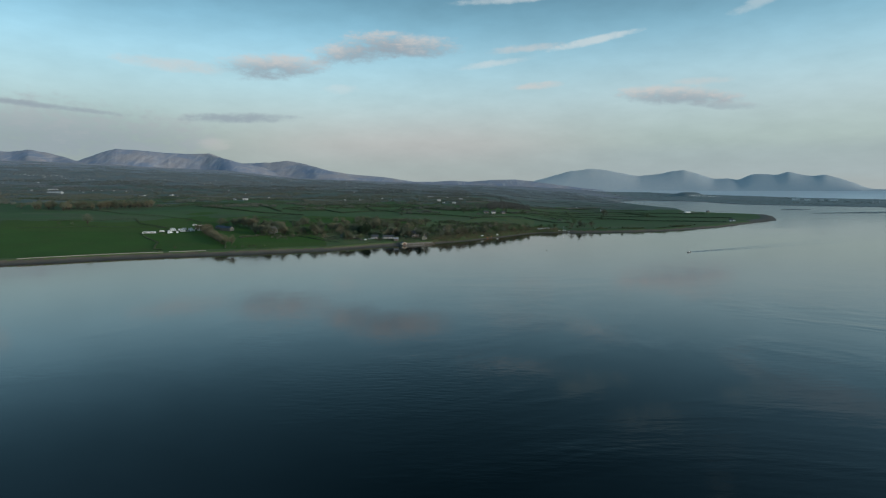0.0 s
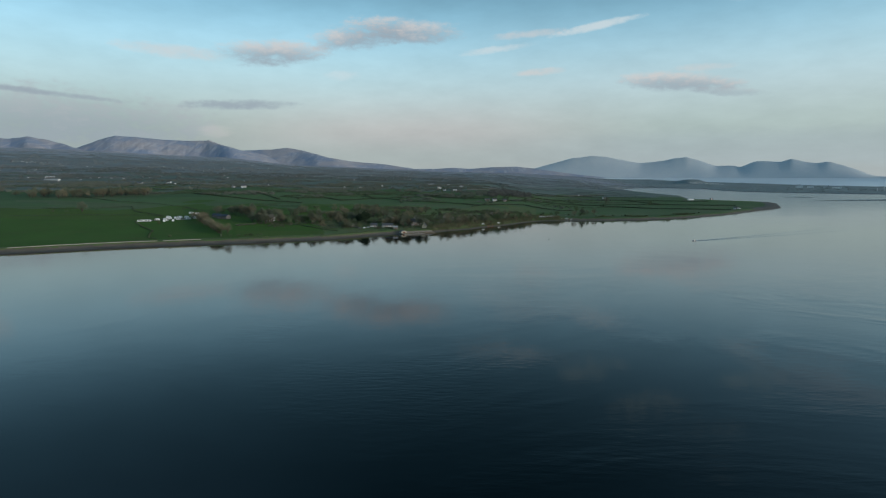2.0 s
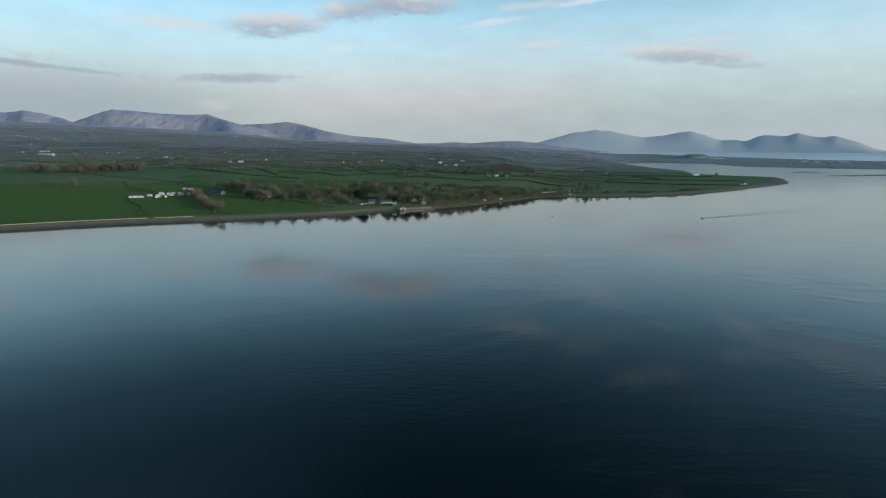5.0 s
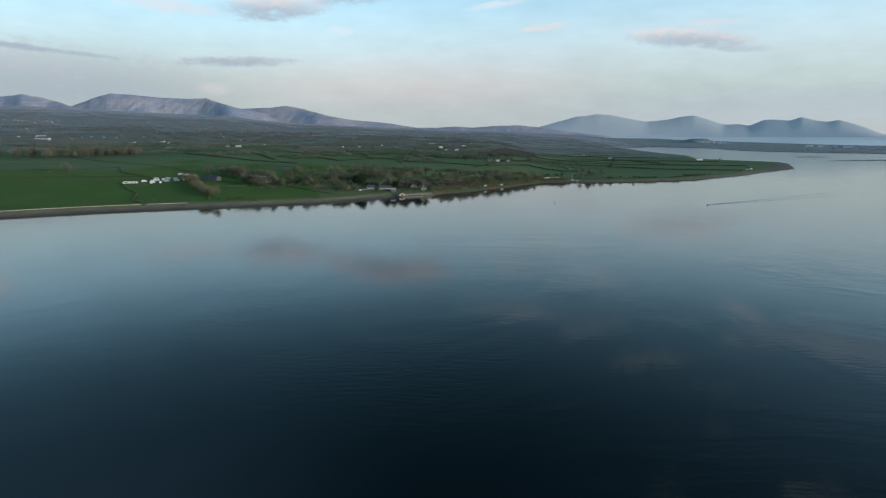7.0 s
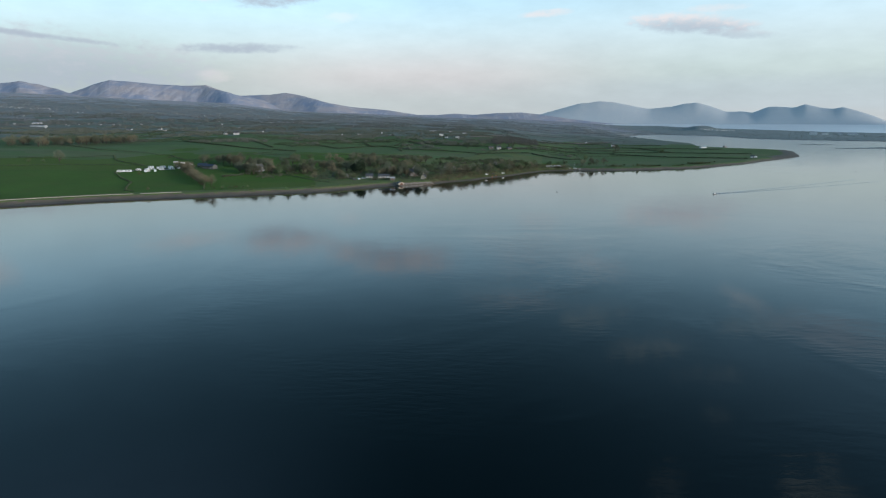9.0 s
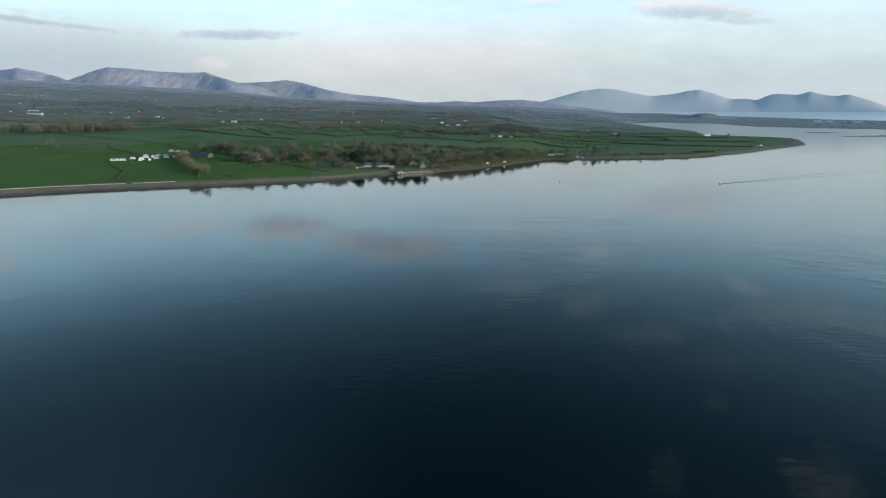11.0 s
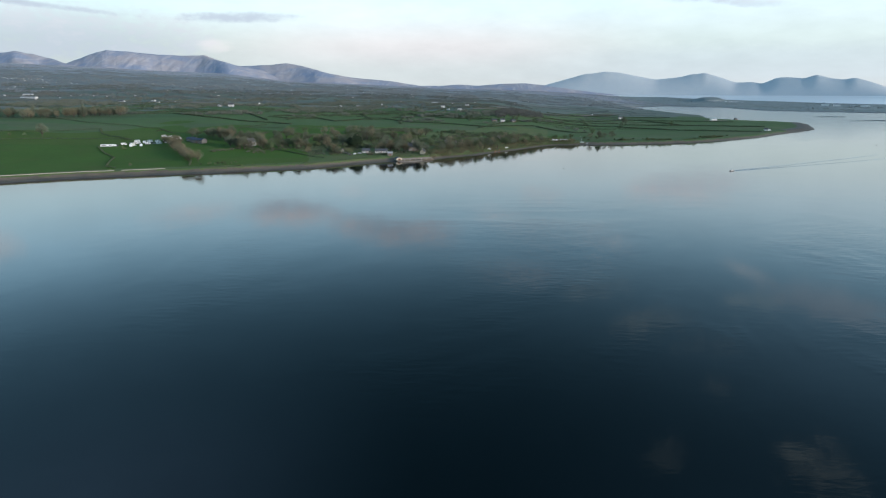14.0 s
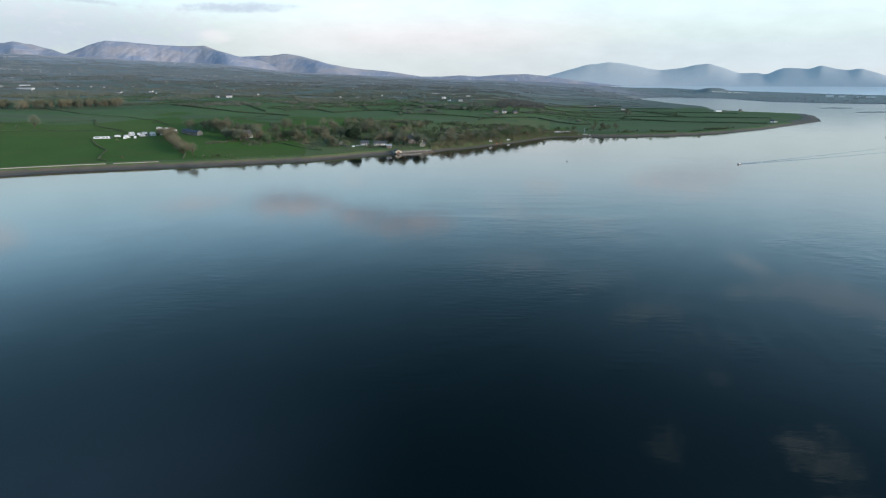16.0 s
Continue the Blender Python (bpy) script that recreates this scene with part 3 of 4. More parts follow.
def part(name, bm, mat, parent, label=""):
    me = bpy.data.meshes.new(name)
    bm.to_mesh(me)
    bm.free()
    me.materials.append(mat)
    ob = new(name, me)
    ob.parent = parent
    if label:
        tagged(ob, label)
    return ob


def thing(name, x, y, turn, label, category, group="", z=None):
    ob = new(name)
    ob.matrix_basis = pose(x, y, height(x, y) - 0.05 if z is None else z, 0, 0, turn)
    return tagged(ob, label, category, group)


def box(bm, x0, y0, z0, x1, y1, z1, bevel=0.0):
    r = bmesh.ops.create_cube(bm, size=1.0)
    for v in r["verts"]:
        v.co = Vector((x0 + (v.co.x + 0.5) * (x1 - x0), y0 + (v.co.y + 0.5) * (y1 - y0), z0 + (v.co.z + 0.5) * (z1 - z0)))
    if bevel:
        es = list({e for v in r["verts"] for e in v.link_edges})
        bmesh.ops.bevel(bm, geom=es, offset=bevel, segments=2, affect="EDGES", profile=0.5)
    return bm


def made_box(*a, **k):
    return box(bmesh.new(), *a, **k)


def prism(bm, outline, y0, y1):
    """An outline in x and z, drawn out along y."""
    a = [bm.verts.new((x, y0, z)) for x, z in outline]
    b = [bm.verts.new((x, y1, z)) for x, z in outline]
    n = len(outline)
    bm.faces.new(a)
    bm.faces.new(b[::-1])
    for i in range(n):
        bm.faces.new((a[i], b[i], b[(i + 1) % n], a[(i + 1) % n]))
    bmesh.ops.recalc_face_normals(bm, faces=bm.faces)
    return bm


def pipe(bm, p0, p1, r0, r1, n=7):
    p0, p1 = Vector(p0), Vector(p1)
    q = (p1 - p0).to_track_quat("Z", "Y").to_matrix()
    rings = [[bm.verts.new(p + q @ Vector((r * math.cos(i * math.tau / n), r * math.sin(i * math.tau / n), 0))) for i in range(n)] for p, r in ((p0, r0), (p1, r1))]
    for i in range(n):
        bm.faces.new((rings[0][i], rings[0][(i + 1) % n], rings[1][(i + 1) % n], rings[1][i]))
    bm.faces.new(rings[1])
    bm.faces.new(rings[0][::-1])
    return bm


# ---- trees ----


def leaf_card(bm, c, size, g):
    """A small bent spray of leaves."""
    n = Vector((g.uniform(-1, 1), g.uniform(-1, 1), g.uniform(-0.6, 1.0))).normalized()
    u = n.orthogonal().normalized()
    u.rotate(Matrix.Rotation(g.uniform(0, 6.28), 3, n))
    w = n.cross(u)
    a, b = size * g.uniform(0.7, 1.3), size * g.uniform(0.35, 0.8)
    v = [bm.verts.new(p) for p in (c - u * a, c + w * b, c + u * a * 0.9 + n * b, c - w * b)]
    bm.faces.new((v[0], v[1], v[3]))
    bm.faces.new((v[1], v[2], v[3]))


def twig(bm, c, way, long, g):
    """A bare twig that forks once, each arm a thin blade."""
    side = way.cross(Vector((g.uniform(-1, 1), g.uniform(-1, 1), g.uniform(-1, 1)))).normalized()
    w = long * g.uniform(0.035, 0.06)
    root = [bm.verts.new(c + side * w), bm.verts.new(c - side * w)]
    for k in (-0.35, 0.4):
        tip = bm.verts.new(c + (way + side * k).normalized() * long * g.uniform(0.7, 1.1))
        bm.faces.new((root[0], root[1], tip))


def tree(x, y, tall, wide, leaves, label, seed, count=230, bare=False):
    """Trunk, limbs and a lobed crown: forking twigs on a bare tree, small sprays of leaves on the others, thinner towards the outside."""
    g = random.Random(seed)
    ob = thing("tree", x, y, g.uniform(0, 360), label, "tree", "trees along the shore")
    bm = bmesh.new()
    fork = tall * g.uniform(0.16, 0.26)
    pipe(bm, (0, 0, -0.3), (0.1, 0, fork), tall * 0.03, tall * 0.02)
    limbs = []
    for i in range(9):
        a = i * 2.4 + g.uniform(-0.4, 0.4)
        reach = wide * g.uniform(0.35, 0.85) * (0.3 if i > 6 else 1)
        end = Vector((reach * math.cos(a), reach * math.sin(a), tall * g.uniform(0.45, 0.78) if i < 7 else tall * 0.88))
        pipe(bm, (0.1, 0, fork * g.uniform(0.7, 1.0)), end, tall * 0.013, tall * 0.003, 5)
        limbs.append((end, wide * g.uniform(0.38, 0.6)))
    part("trunk", bm, BARK, ob, "grey bark trunk with limbs")
    bm = bmesh.new()
    heart = Vector((0, 0, tall * 0.42))
    for i in range(count * 6):
        c, r = limbs[i % len(limbs)]
        if i % 4 == 0:      # the space between the limbs fills in too
            c, r = heart.lerp(c, g.random()), wide * 0.5
        d = Vector((g.gauss(0, 1), g.gauss(0, 1), g.gauss(0, 0.85))).normalized()
        q = c + d * r * (g.random() ** 0.5) * g.uniform(0.8, 1.25)
        q.z = max(q.z, fork * 0.5)
        if bare:
            way = ((q - heart).normalized() + d * 0.5 + Vector((0, 0, 0.35))).normalized()
            twig(bm, q, way, tall * g.uniform(0.07, 0.13), g)
        else:
            leaf_card(bm, q, (g.uniform(0.3, 0.55) if leaves is EVERGREEN else g.uniform(0.16, 0.36)) * tall / 9.0, g)
    part("crown", bm, leaves, ob)
    return ob


KINDS = []
for k, (leaves, label, tall, wide, n) in enumerate((
    (TWIGS, "bare brown broadleaf tree in early spring", 9.5, 4.4, 230), (TWIGS, "bare brown spreading tree behind the shore", 8.5, 5.0, 240),
    (GREYTWIGS, "grey-twigged tree coming into bud", 9.5, 4.2, 220), (GREYTWIGS, "tall grey-brown tree in bud", 11.0, 4.4, 240),
    (SPRING, "olive-green tree with young leaves", 8.0, 4.2, 240), (SPRING, "low spreading tree in fresh olive leaf", 6.5, 4.2, 220),
    (EVERGREEN, "dark evergreen tree with a dense round crown", 8.5, 4.6, 320), (BLOSSOM, "small tree in pale blossom", 5.0, 2.8, 170),
    (GORSE, "low yellow-brown scrubby willow", 5.5, 3.4, 200))):
    KINDS.append([leaves, label, tall, wide, n])
made = {}
spots = []


def plant(x, y, kind, scale=1.0):
    spots.append((x, y, kind, scale))


def along(line, n, spread, kinds, lo, hi):
    pts = [Vector(p) for p in line]
    seg = [(b - a).length for a, b in zip(pts, pts[1:])]
    for i in range(n):
        d, j = (i + rnd.random()) / n * sum(seg), 0
        while j < len(seg) - 1 and d > seg[j]:
            d -= seg[j]
            j += 1
        p = pts[j].lerp(pts[j + 1], min(d / seg[j], 1))
        plant(p.x + rnd.gauss(0, spread), p.y + rnd.gauss(0, spread), rnd.choice(kinds), rnd.uniform(lo, hi))


BROWN, MIXED = [0, 0, 1, 2, 3], [0, 1, 2, 3, 4, 5, 8, 4]
along([(-299, 744), (-282, 715), (-268, 692), (-250, 664), (-238, 645), (-226, 627)], 34, 3.0, [0, 1, 8, 0], 0.6, 0.9)
along([(-215, 613), (-197, 617), (-183, 625)], 9, 2.0, [8, 5, 8], 0.22, 0.4)
along([(-230, 735), (-219, 720), (-200, 723), (-189, 732)], 14, 4.0, [0, 1, 3, 2], 0.85, 1.0)
along([(-283, 798), (-255, 783), (-222, 766), (-206, 761)], 26, 8.0, BROWN, 0.8, 1.15)
along([(-192, 742), (-170, 731), (-150, 740), (-128, 757)], 24, 7.0, MIXED, 0.7, 1.1)
along([(-162, 768), (-118, 791), (-76, 808), (-32, 806)], 34, 14.0, MIXED, 0.7, 1.1)
along([(-218, 829), (-152, 849), (-77, 862), (-1, 845)], 30, 16.0, MIXED, 0.7, 1.05)
along([(-126, 698), (-108, 699), (-98, 706)], 7, 4.0, MIXED, 0.6, 0.9)
along([(-75, 730), (-52, 736), (-40, 728), (-21, 729)], 20, 5.0, [2, 3, 0, 4], 0.68, 1.0)
along([(-4, 744), (20, 767), (45, 797), (71, 821), (97, 850), (122, 879)], 52, 6.0, [0, 4, 5, 8, 2, 1], 0.55, 0.95)
along([(10, 787), (51, 825), (92, 871), (127, 912)], 34, 13.0, MIXED, 0.6, 1.0)
along([(152, 918), (177, 922), (201, 933), (230, 960)], 12, 6.0, MIXED, 0.6, 0.9)
along([(214, 900), (250, 905), (290, 918)], 7, 4.0, [8, 4, 5], 0.3, 0.45)
along([(-653, 948), (-615, 961), (-578, 978), (-542, 1017), (-512, 1046)], 70, 12.0, [0, 1, 3, 2], 0.75, 1.15)
for x, y, k, f in ((-455, 766, 3, 1.05), (-96, 748, 6, 1.35), (-104, 752, 6, 1.0), (357, 1331, 3, 1.1), (364, 1338, 2, 1.0), (433, 1270, 4, 0.9),
                   (-21, 740, 7, 1.0), (-35, 774, 7, 1.2), (69, 870, 7, 1.3), (2, 808, 7, 1.1), (12, 811, 7, 0.9), (20, 795, 7, 1.0), (-269, 598, 8, 0.5),
                   (-471, 761, 5, 0.5), (-486, 758, 5, 0.5), (-322, 689, 8, 0.6), (223, 1017, 4, 1.0), (-64, 771, 7, 1.1), (-142, 859, 7, 1.0)):
    plant(x, y, k, f)
zs, ss = land([p[0] for p in spots], [p[1] for p in spots])
for (x, y, k, f), z, s in zip(spots, zs, ss):
    if s < 9:
        continue
    leaves, label, tall, wide, n = KINDS[k]
    f *= 1.22
    v = (k, rnd.randrange(3))
    if v not in made:
        made[v] = ob = tree(x, y, tall, wide, leaves, label, 7 * k + v[1], n, leaves in (TWIGS, GREYTWIGS))
    else:
        ob = copy_thing(made[v], pose(x, y, z - 0.05, 0, 0, rnd.uniform(0, 360)))
    ob.scale = (f * rnd.uniform(0.9, 1.1), f * rnd.uniform(0.9, 1.1), f)


def sprays(name, label, category, mat, places, per=12, size=0.42, kind="stuff", slim=0.5):
    """Growth as many small bent sprays of leaves or twigs, gathered in rounded clumps; places: x, y, z, radius, height."""
    p = np.array(places, float).reshape(-1, 5)
    g = np.random.RandomState(len(p) % 9973)
    p = np.repeat(p, per, 0)
    n = len(p)
    d = g.normal(size=(n, 3))
    d /= np.linalg.norm(d, axis=1, keepdims=True)
    d *= g.random_sample((n, 1)) ** 0.4
    c = p[:, :3] + np.stack([d[:, 0] * p[:, 3], d[:, 1] * p[:, 3], (0.42 + 0.5 * d[:, 2]) * p[:, 4]], 1)
    u = g.normal(size=(n, 3))
    u /= np.linalg.norm(u, axis=1, keepdims=True)
    w = np.cross(u, g.normal(size=(n, 3)))
    w /= np.linalg.norm(w, axis=1, keepdims=True)
    k = np.cross(u, w)
    r = size * np.minimum(p[:, 3], p[:, 4])[:, None] * g.uniform(0.7, 1.35, (n, 1))
    v = np.stack([c - u * r, c + w * r * slim, c + u * r + k * r * 0.4, c - w * r * slim], 1).reshape(-1, 3)
    o = np.arange(n)[:, None] * 4
    f = np.concatenate([o + [0, 1, 3], o + [1, 2, 3]])
    me = bpy.data.meshes.new(name)
    fill(me, v, f)
    me.materials.append(mat)
    return tagged(new(name, me), label, category, kind=kind)


# scrub on the bank and between the trees
def scatter(n, x0, x1, y0, y1, keep):
    g = np.random.RandomState(n)
    x, y = g.uniform(x0, x1, n), g.uniform(y0, y1, n)
    z, s = land(x, y)
    ok = keep(x, y, s)
    return x[ok], y[ok], z[ok], g


x, y, z, g = scatter(60000, -240, 160, 590, 930, lambda x, y, s: (s > 15) & (s < 90 + 40 * wobble(x, y, 30.0)) & (x > -20) & (wobble(x, y, 17.0, 1.0) > -0.35))
k = g.permutation(len(x))[:1500]
sprays("scrub", "olive and brown scrub on the bank above the shore", "scrub", GORSE, [(x[i], y[i], z[i], g.uniform(0.7, 2.0), g.uniform(0.8, 2.8)) for i in k], 26, 0.3)
x, y, z, g = scatter(30000, -240, 60, 590, 860, lambda x, y, s: (s > 30) & (x < 40) & (y > 690) & (wobble(x, y, 22.0, 3.0) > 0.15))
k = g.permutation(len(x))[:900]
sprays("bramble_thicket", "dull brown bramble thicket between the trees", "thicket", BRAMBLE, [(x[i], y[i], z[i], g.uniform(0.8, 2.6), g.uniform(0.8, 2.8)) for i in k], 30, 0.28)
x, y, z, g = scatter(40000, -330, 420, 520, 960, lambda x, y, s: (s > 14.5) & (s < 21) & (wobble(x, y, 9.0) > -0.1) & ((x > -190) | (wobble(x, y, 31.0) > 0.4)))
k = g.permutation(len(x))[:420]
sprays("bank_vegetation", "coarse grass tussocks along the top of the bank", "vegetation", ROUGH, [(x[i], y[i], z[i], g.uniform(0.5, 1.3), g.uniform(0.4, 1.3)) for i in k])

x, y, z, g = scatter(60000, -14, 175, 690, 940, lambda x, y, s: (s > 6.5) & (s < 36 + 8 * wobble(x, y, 14.0, 2.0)) & (wobble(x, y, 7.0, 3.0) > -0.75))
k = g.permutation(len(x))
sprays("bank_scrub", "tall ochre-brown willow scrub on the shore bank", "scrub", OCHRE, [(x[i], y[i], z[i], g.uniform(1.3, 2.8), g.uniform(2.2, 5.2)) for i in k[:520]], 64, 0.2, slim=0.22)
sprays("bank_grass", "dull brown reeds and grass at the bank's foot", "vegetation", OCHRE, [(x[i], y[i], z[i], g.uniform(0.8, 1.8), g.uniform(0.8, 2.2)) for i in k[800:] if inland(x[i:i + 1], y[i:i + 1], SHORE)[0] < 17][:420], 30, 0.26, slim=0.25)
sprays("bank_bushes", "olive bushes among the brown bank scrub", "bushes", SPRING, [(x[i], y[i], z[i], g.uniform(1.0, 2.4), g.uniform(1.6, 4.0)) for i in k[520:800]], 50, 0.2, slim=0.3)
x, y, z, g = scatter(20000, 190, 420, 860, 1000, lambda x, y, s: (s > 14) & (s < 34) & (wobble(x, y, 16.0, 4.0) > 0.25))
k = g.permutation(len(x))[:170]
sprays("shore_bushes", "dark low bushes along the top of the shore", "bushes", GORSE, [(x[i], y[i], z[i], g.uniform(1.2, 2.8), g.uniform(1.0, 2.6)) for i in k], 40, 0.26)

x, y, z, g = scatter(40000, -135, 120, 720, 980, lambda x, y, s: (s > 70) & (s < 290 + 60 * wobble(x, y, 60.0)) & (wobble(x, y, 20.0, 6.0) + 0.5 * wobble(x, y, 47.0, 2.0) > 0.05))
k = g.permutation(len(x))
for mat, part_k, label in ((BRAMBLE, k[:560], "brown-grey thorn scrub across the rough pasture"), (SPRING, k[560:1150], "olive bushes in young leaf across the rough pasture")):
    sprays("thorn_scrub" if mat is BRAMBLE else "green_scrub", label, "scrub", mat, [(x[i], y[i], z[i], g.uniform(1.2, 3.6), g.uniform(1.2, 4.2)) for i in part_k], 60, 0.24)

# ---- hedges ----


def hedge(line, tall=1.7, wide=1.4, mat=HEDGE):
    """A hedge of leafy clumps pressed into one another along a bent line."""
    pts = [Vector((px, py)) for px, py in line]
    places = []
    for a, b in zip(pts, pts[1:]):
        n = max(int((b - a).length / 1.2), 1)
        places += [a.lerp(b, (i + rnd.uniform(-0.3, 0.3)) / n) for i in range(n)]
    hz, _ = land([q.x for q in places], [q.y for q in places])
    ob = sprays("hedge", "dark field hedge between green pastures", "hedge", mat, [(q.x, q.y, zz, wide * rnd.uniform(0.6, 1.0), tall * rnd.uniform(0.75, 1.25)) for q, zz in zip(places, hz)], 16, 0.42, "")
    ob["group"] = "field hedges"
    return ob


for line in (
    [(-512, 718), (-471, 734), (-449, 746), (-404, 756), (-367, 764), (-348, 758)], [(-437, 852), (-409, 805), (-389, 787), (-374, 779), (-354, 763)],
    [(-612, 974), (-580, 973), (-535, 944), (-489, 907), (-454, 897), (-416, 892), (-389, 877), (-374, 876), (-333, 825)],
    [(-356, 703), (-331, 669), (-307, 643), (-301, 625), (-289, 596), (-276, 588)], [(-520, 788), (-471, 801), (-451, 834), (-436, 851)],
    [(-363, 847), (-362, 866)], [(-442, 1074), (-369, 1018), (-348, 1011), (-298, 988), (-256, 982), (-224, 969)],
    [(-425, 1109), (-350, 1126), (-335, 1107), (-273, 1015)], [(-197, 735), (-163, 708), (-128, 676), (-115, 669)],
    [(-237, 1115), (-178, 1055)], [(-154, 1196), (-127, 1115)], [(-112, 1131), (-96, 1122), (-59, 1081)], [(-69, 1233), (-20, 1204), (47, 1163)],
    [(105, 1152), (172, 1220), (251, 1240), (330, 1230)], [(150, 1108), (174, 1063), (199, 1040), (225, 1051)], [(227, 1569), (471, 1787)],
    [(335, 1185), (380, 1130), (450, 1105), (513, 1082)], [(340, 1290), (452, 1271), (595, 1235)], [(7, 1203), (60, 1165)], [(192, 1328), (387, 1477)],
    [(-299, 749), (-282, 720), (-267, 689), (-231, 633), (-221, 605)], [(455, 1275), (440, 1500)], [(260, 1706), (560, 1640)], [(380, 1500), (620, 1420)],
    [(-179, 1056), (-142, 1110), (-112, 1130)], [(-278, 907), (-190, 914), (-120, 958), (-67, 975)], [(60, 1166), (105, 1154)], [(-333, 827), (-313, 829), (-282, 875), (-255, 957)],
    [(-283, 1080), (-237, 1116), (-154, 1196), (-108, 1229)], [(-59, 1082), (8, 1077), (61, 1054), (107, 1087), (148, 1116)], [(311, 1197), (345, 1188)], [(-72, 1237), (-7, 1164), (61, 1151)],
    [(-284, 1061), (-247, 1056), (-213, 1083)], [(-343, 716), (-324, 732), (-302, 758)],
    [(-555, 1070), (-463, 1111), (-425, 1109)], [(-602, 1023), (-513, 1065), (-442, 1074)],
):
    hedge(line, 1.5 if line[0][1] < 1050 else 2.2, 1.1 if line[0][1] < 1050 else 2.0)

# ---- far woods and hedgerows ----
def shrink(x, y):
    """The far plain is drawn together; what stands on it is smaller by as much."""
    return np.interp(np.hypot(x, y), [1150, 1600, 2400, 3200, 4250], [0.85, 0.66, 0.52, 0.42, 0.34])


x, y, z, g = scatter(260000, -3200, 1100, 1050, 4250, lambda x, y, s: (s > 30) & (np.hypot(x, y) < 4300) & (x / y > -0.85) & (np.hypot(x, y) > 1130 + 90 * wobble(x, y, 90.0, 2.0))
                     & (wobble(x, y, 90.0, 0.3) + 0.9 * wobble(x, y, 37.0, 5.0) + 0.00016 * (y - 1700) > 0.04) & ((x < 230) | (y > 2300)) & np.all([inland(x * q, y * q, f) < -6 for f in PLOUGHED for q in (1.0, 1.03, 1.06)], 0))
k = g.permutation(len(x))[:58000]
q = shrink(x, y) * np.interp(np.hypot(x, y), [4050, 4200], [1.0, 1.7])
near_k = [i for i in k if math.hypot(x[i], y[i]) < 1750]
# farther woods get the colours with more haze painted in
for name, label, mat, r0, r1, per in (("mixed_woodland", "leafless grey-brown woods between far farms", MIDWOOD, 1750, 2350, 14), ("far_woodland", "winter woodland scattered across the plain, greyed by painted haze", FARWOOD, 2350, 3250, 9), ("upland_scrub", "scrub and woods on the rising moorland, paled by painted haze", UPWOOD, 3250, 9999, 7)):
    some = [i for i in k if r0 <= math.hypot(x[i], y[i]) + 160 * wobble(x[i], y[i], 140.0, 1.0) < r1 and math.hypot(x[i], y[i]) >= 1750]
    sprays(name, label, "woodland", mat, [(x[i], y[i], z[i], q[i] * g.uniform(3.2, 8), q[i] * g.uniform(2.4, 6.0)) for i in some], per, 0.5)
sprays("farm_woodland", "brown and olive copses between the farms", "woodland", COPSE, [(x[i], y[i], z[i], q[i] * g.uniform(3.2, 8), q[i] * g.uniform(2.4, 6.5)) for i in near_k], 44, 0.24)
x, y, z, g = scatter(3000, 60, 230, 1110, 1440, lambda x, y, s: inland(x, y, np.array([(89, 1190), (191, 1330), (227, 1560), (170, 1542), (91, 1263)], float)) > 0)
k = g.permutation(len(x))[:330]
sprays("plantation", "dark leafless plantation block among the fields", "woodland", CONIFER, [(x[i], y[i], z[i], g.uniform(2.0, 4.0), g.uniform(5, 10)) for i in k], 70, 0.3, slim=0.3)
x, y, z, g = scatter(30000, 900, 3400, 1700, 4100, lambda x, y, s: (s > 10) & (np.hypot(x, y) > 2200) & (np.hypot(x, y) < 4200) & (wobble(x / 3, y, 40.0, 1.0) + 0.7 * wobble(x, y, 23.0, 5.0) > 0.2))
k = g.permutation(len(x))[:2600]
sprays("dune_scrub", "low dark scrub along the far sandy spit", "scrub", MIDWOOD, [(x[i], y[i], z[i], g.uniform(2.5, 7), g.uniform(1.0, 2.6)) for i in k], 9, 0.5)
rows = []
g = np.random.RandomState(5)
for i in range(380):
    r0, u0 = 1130 * 3.4 ** g.random_sample(), g.uniform(-0.85, 0.28)
    cx, cy = r0 * u0, r0
    f = float(shrink(cx, cy))
    ang = g.normal(0.05, 0.16) + (1.4 if g.random_sample() < 0.3 else 0.0)
    half = g.uniform(60, 190) * f
    n = int(half / (1.5 * f))
    q = np.linspace(-half, half, n)
    hx, hy = cx + q * math.cos(ang) + 4 * f * np.sin(q / 30), cy + q * math.sin(ang)
    hz, hs = land(hx, hy)
    rows += [(a, b, c, f * g.uniform(1.6, 2.8), f * g.uniform(1.6, 3.2)) for a, b, c, s in zip(hx, hy, hz, hs) if s > 25 and math.hypot(a, b) < 4250]
# beyond 1500 m the rows use the wood colours that include haze
for name, label, mat, r0, r1 in (("hedgerows", "dark hedgerows dividing the inland pastures", HEDGE, 0, 1500), ("inland_hedgerows", "grey-green hedgerows between mixed farms", MIDWOOD, 1500, 2300), ("far_hedgerows", "hedgerows dividing the distant pastures, faint with painted haze", FARWOOD, 2300, 9999)):
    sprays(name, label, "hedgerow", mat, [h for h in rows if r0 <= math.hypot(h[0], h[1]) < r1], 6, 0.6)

# ---- houses ----


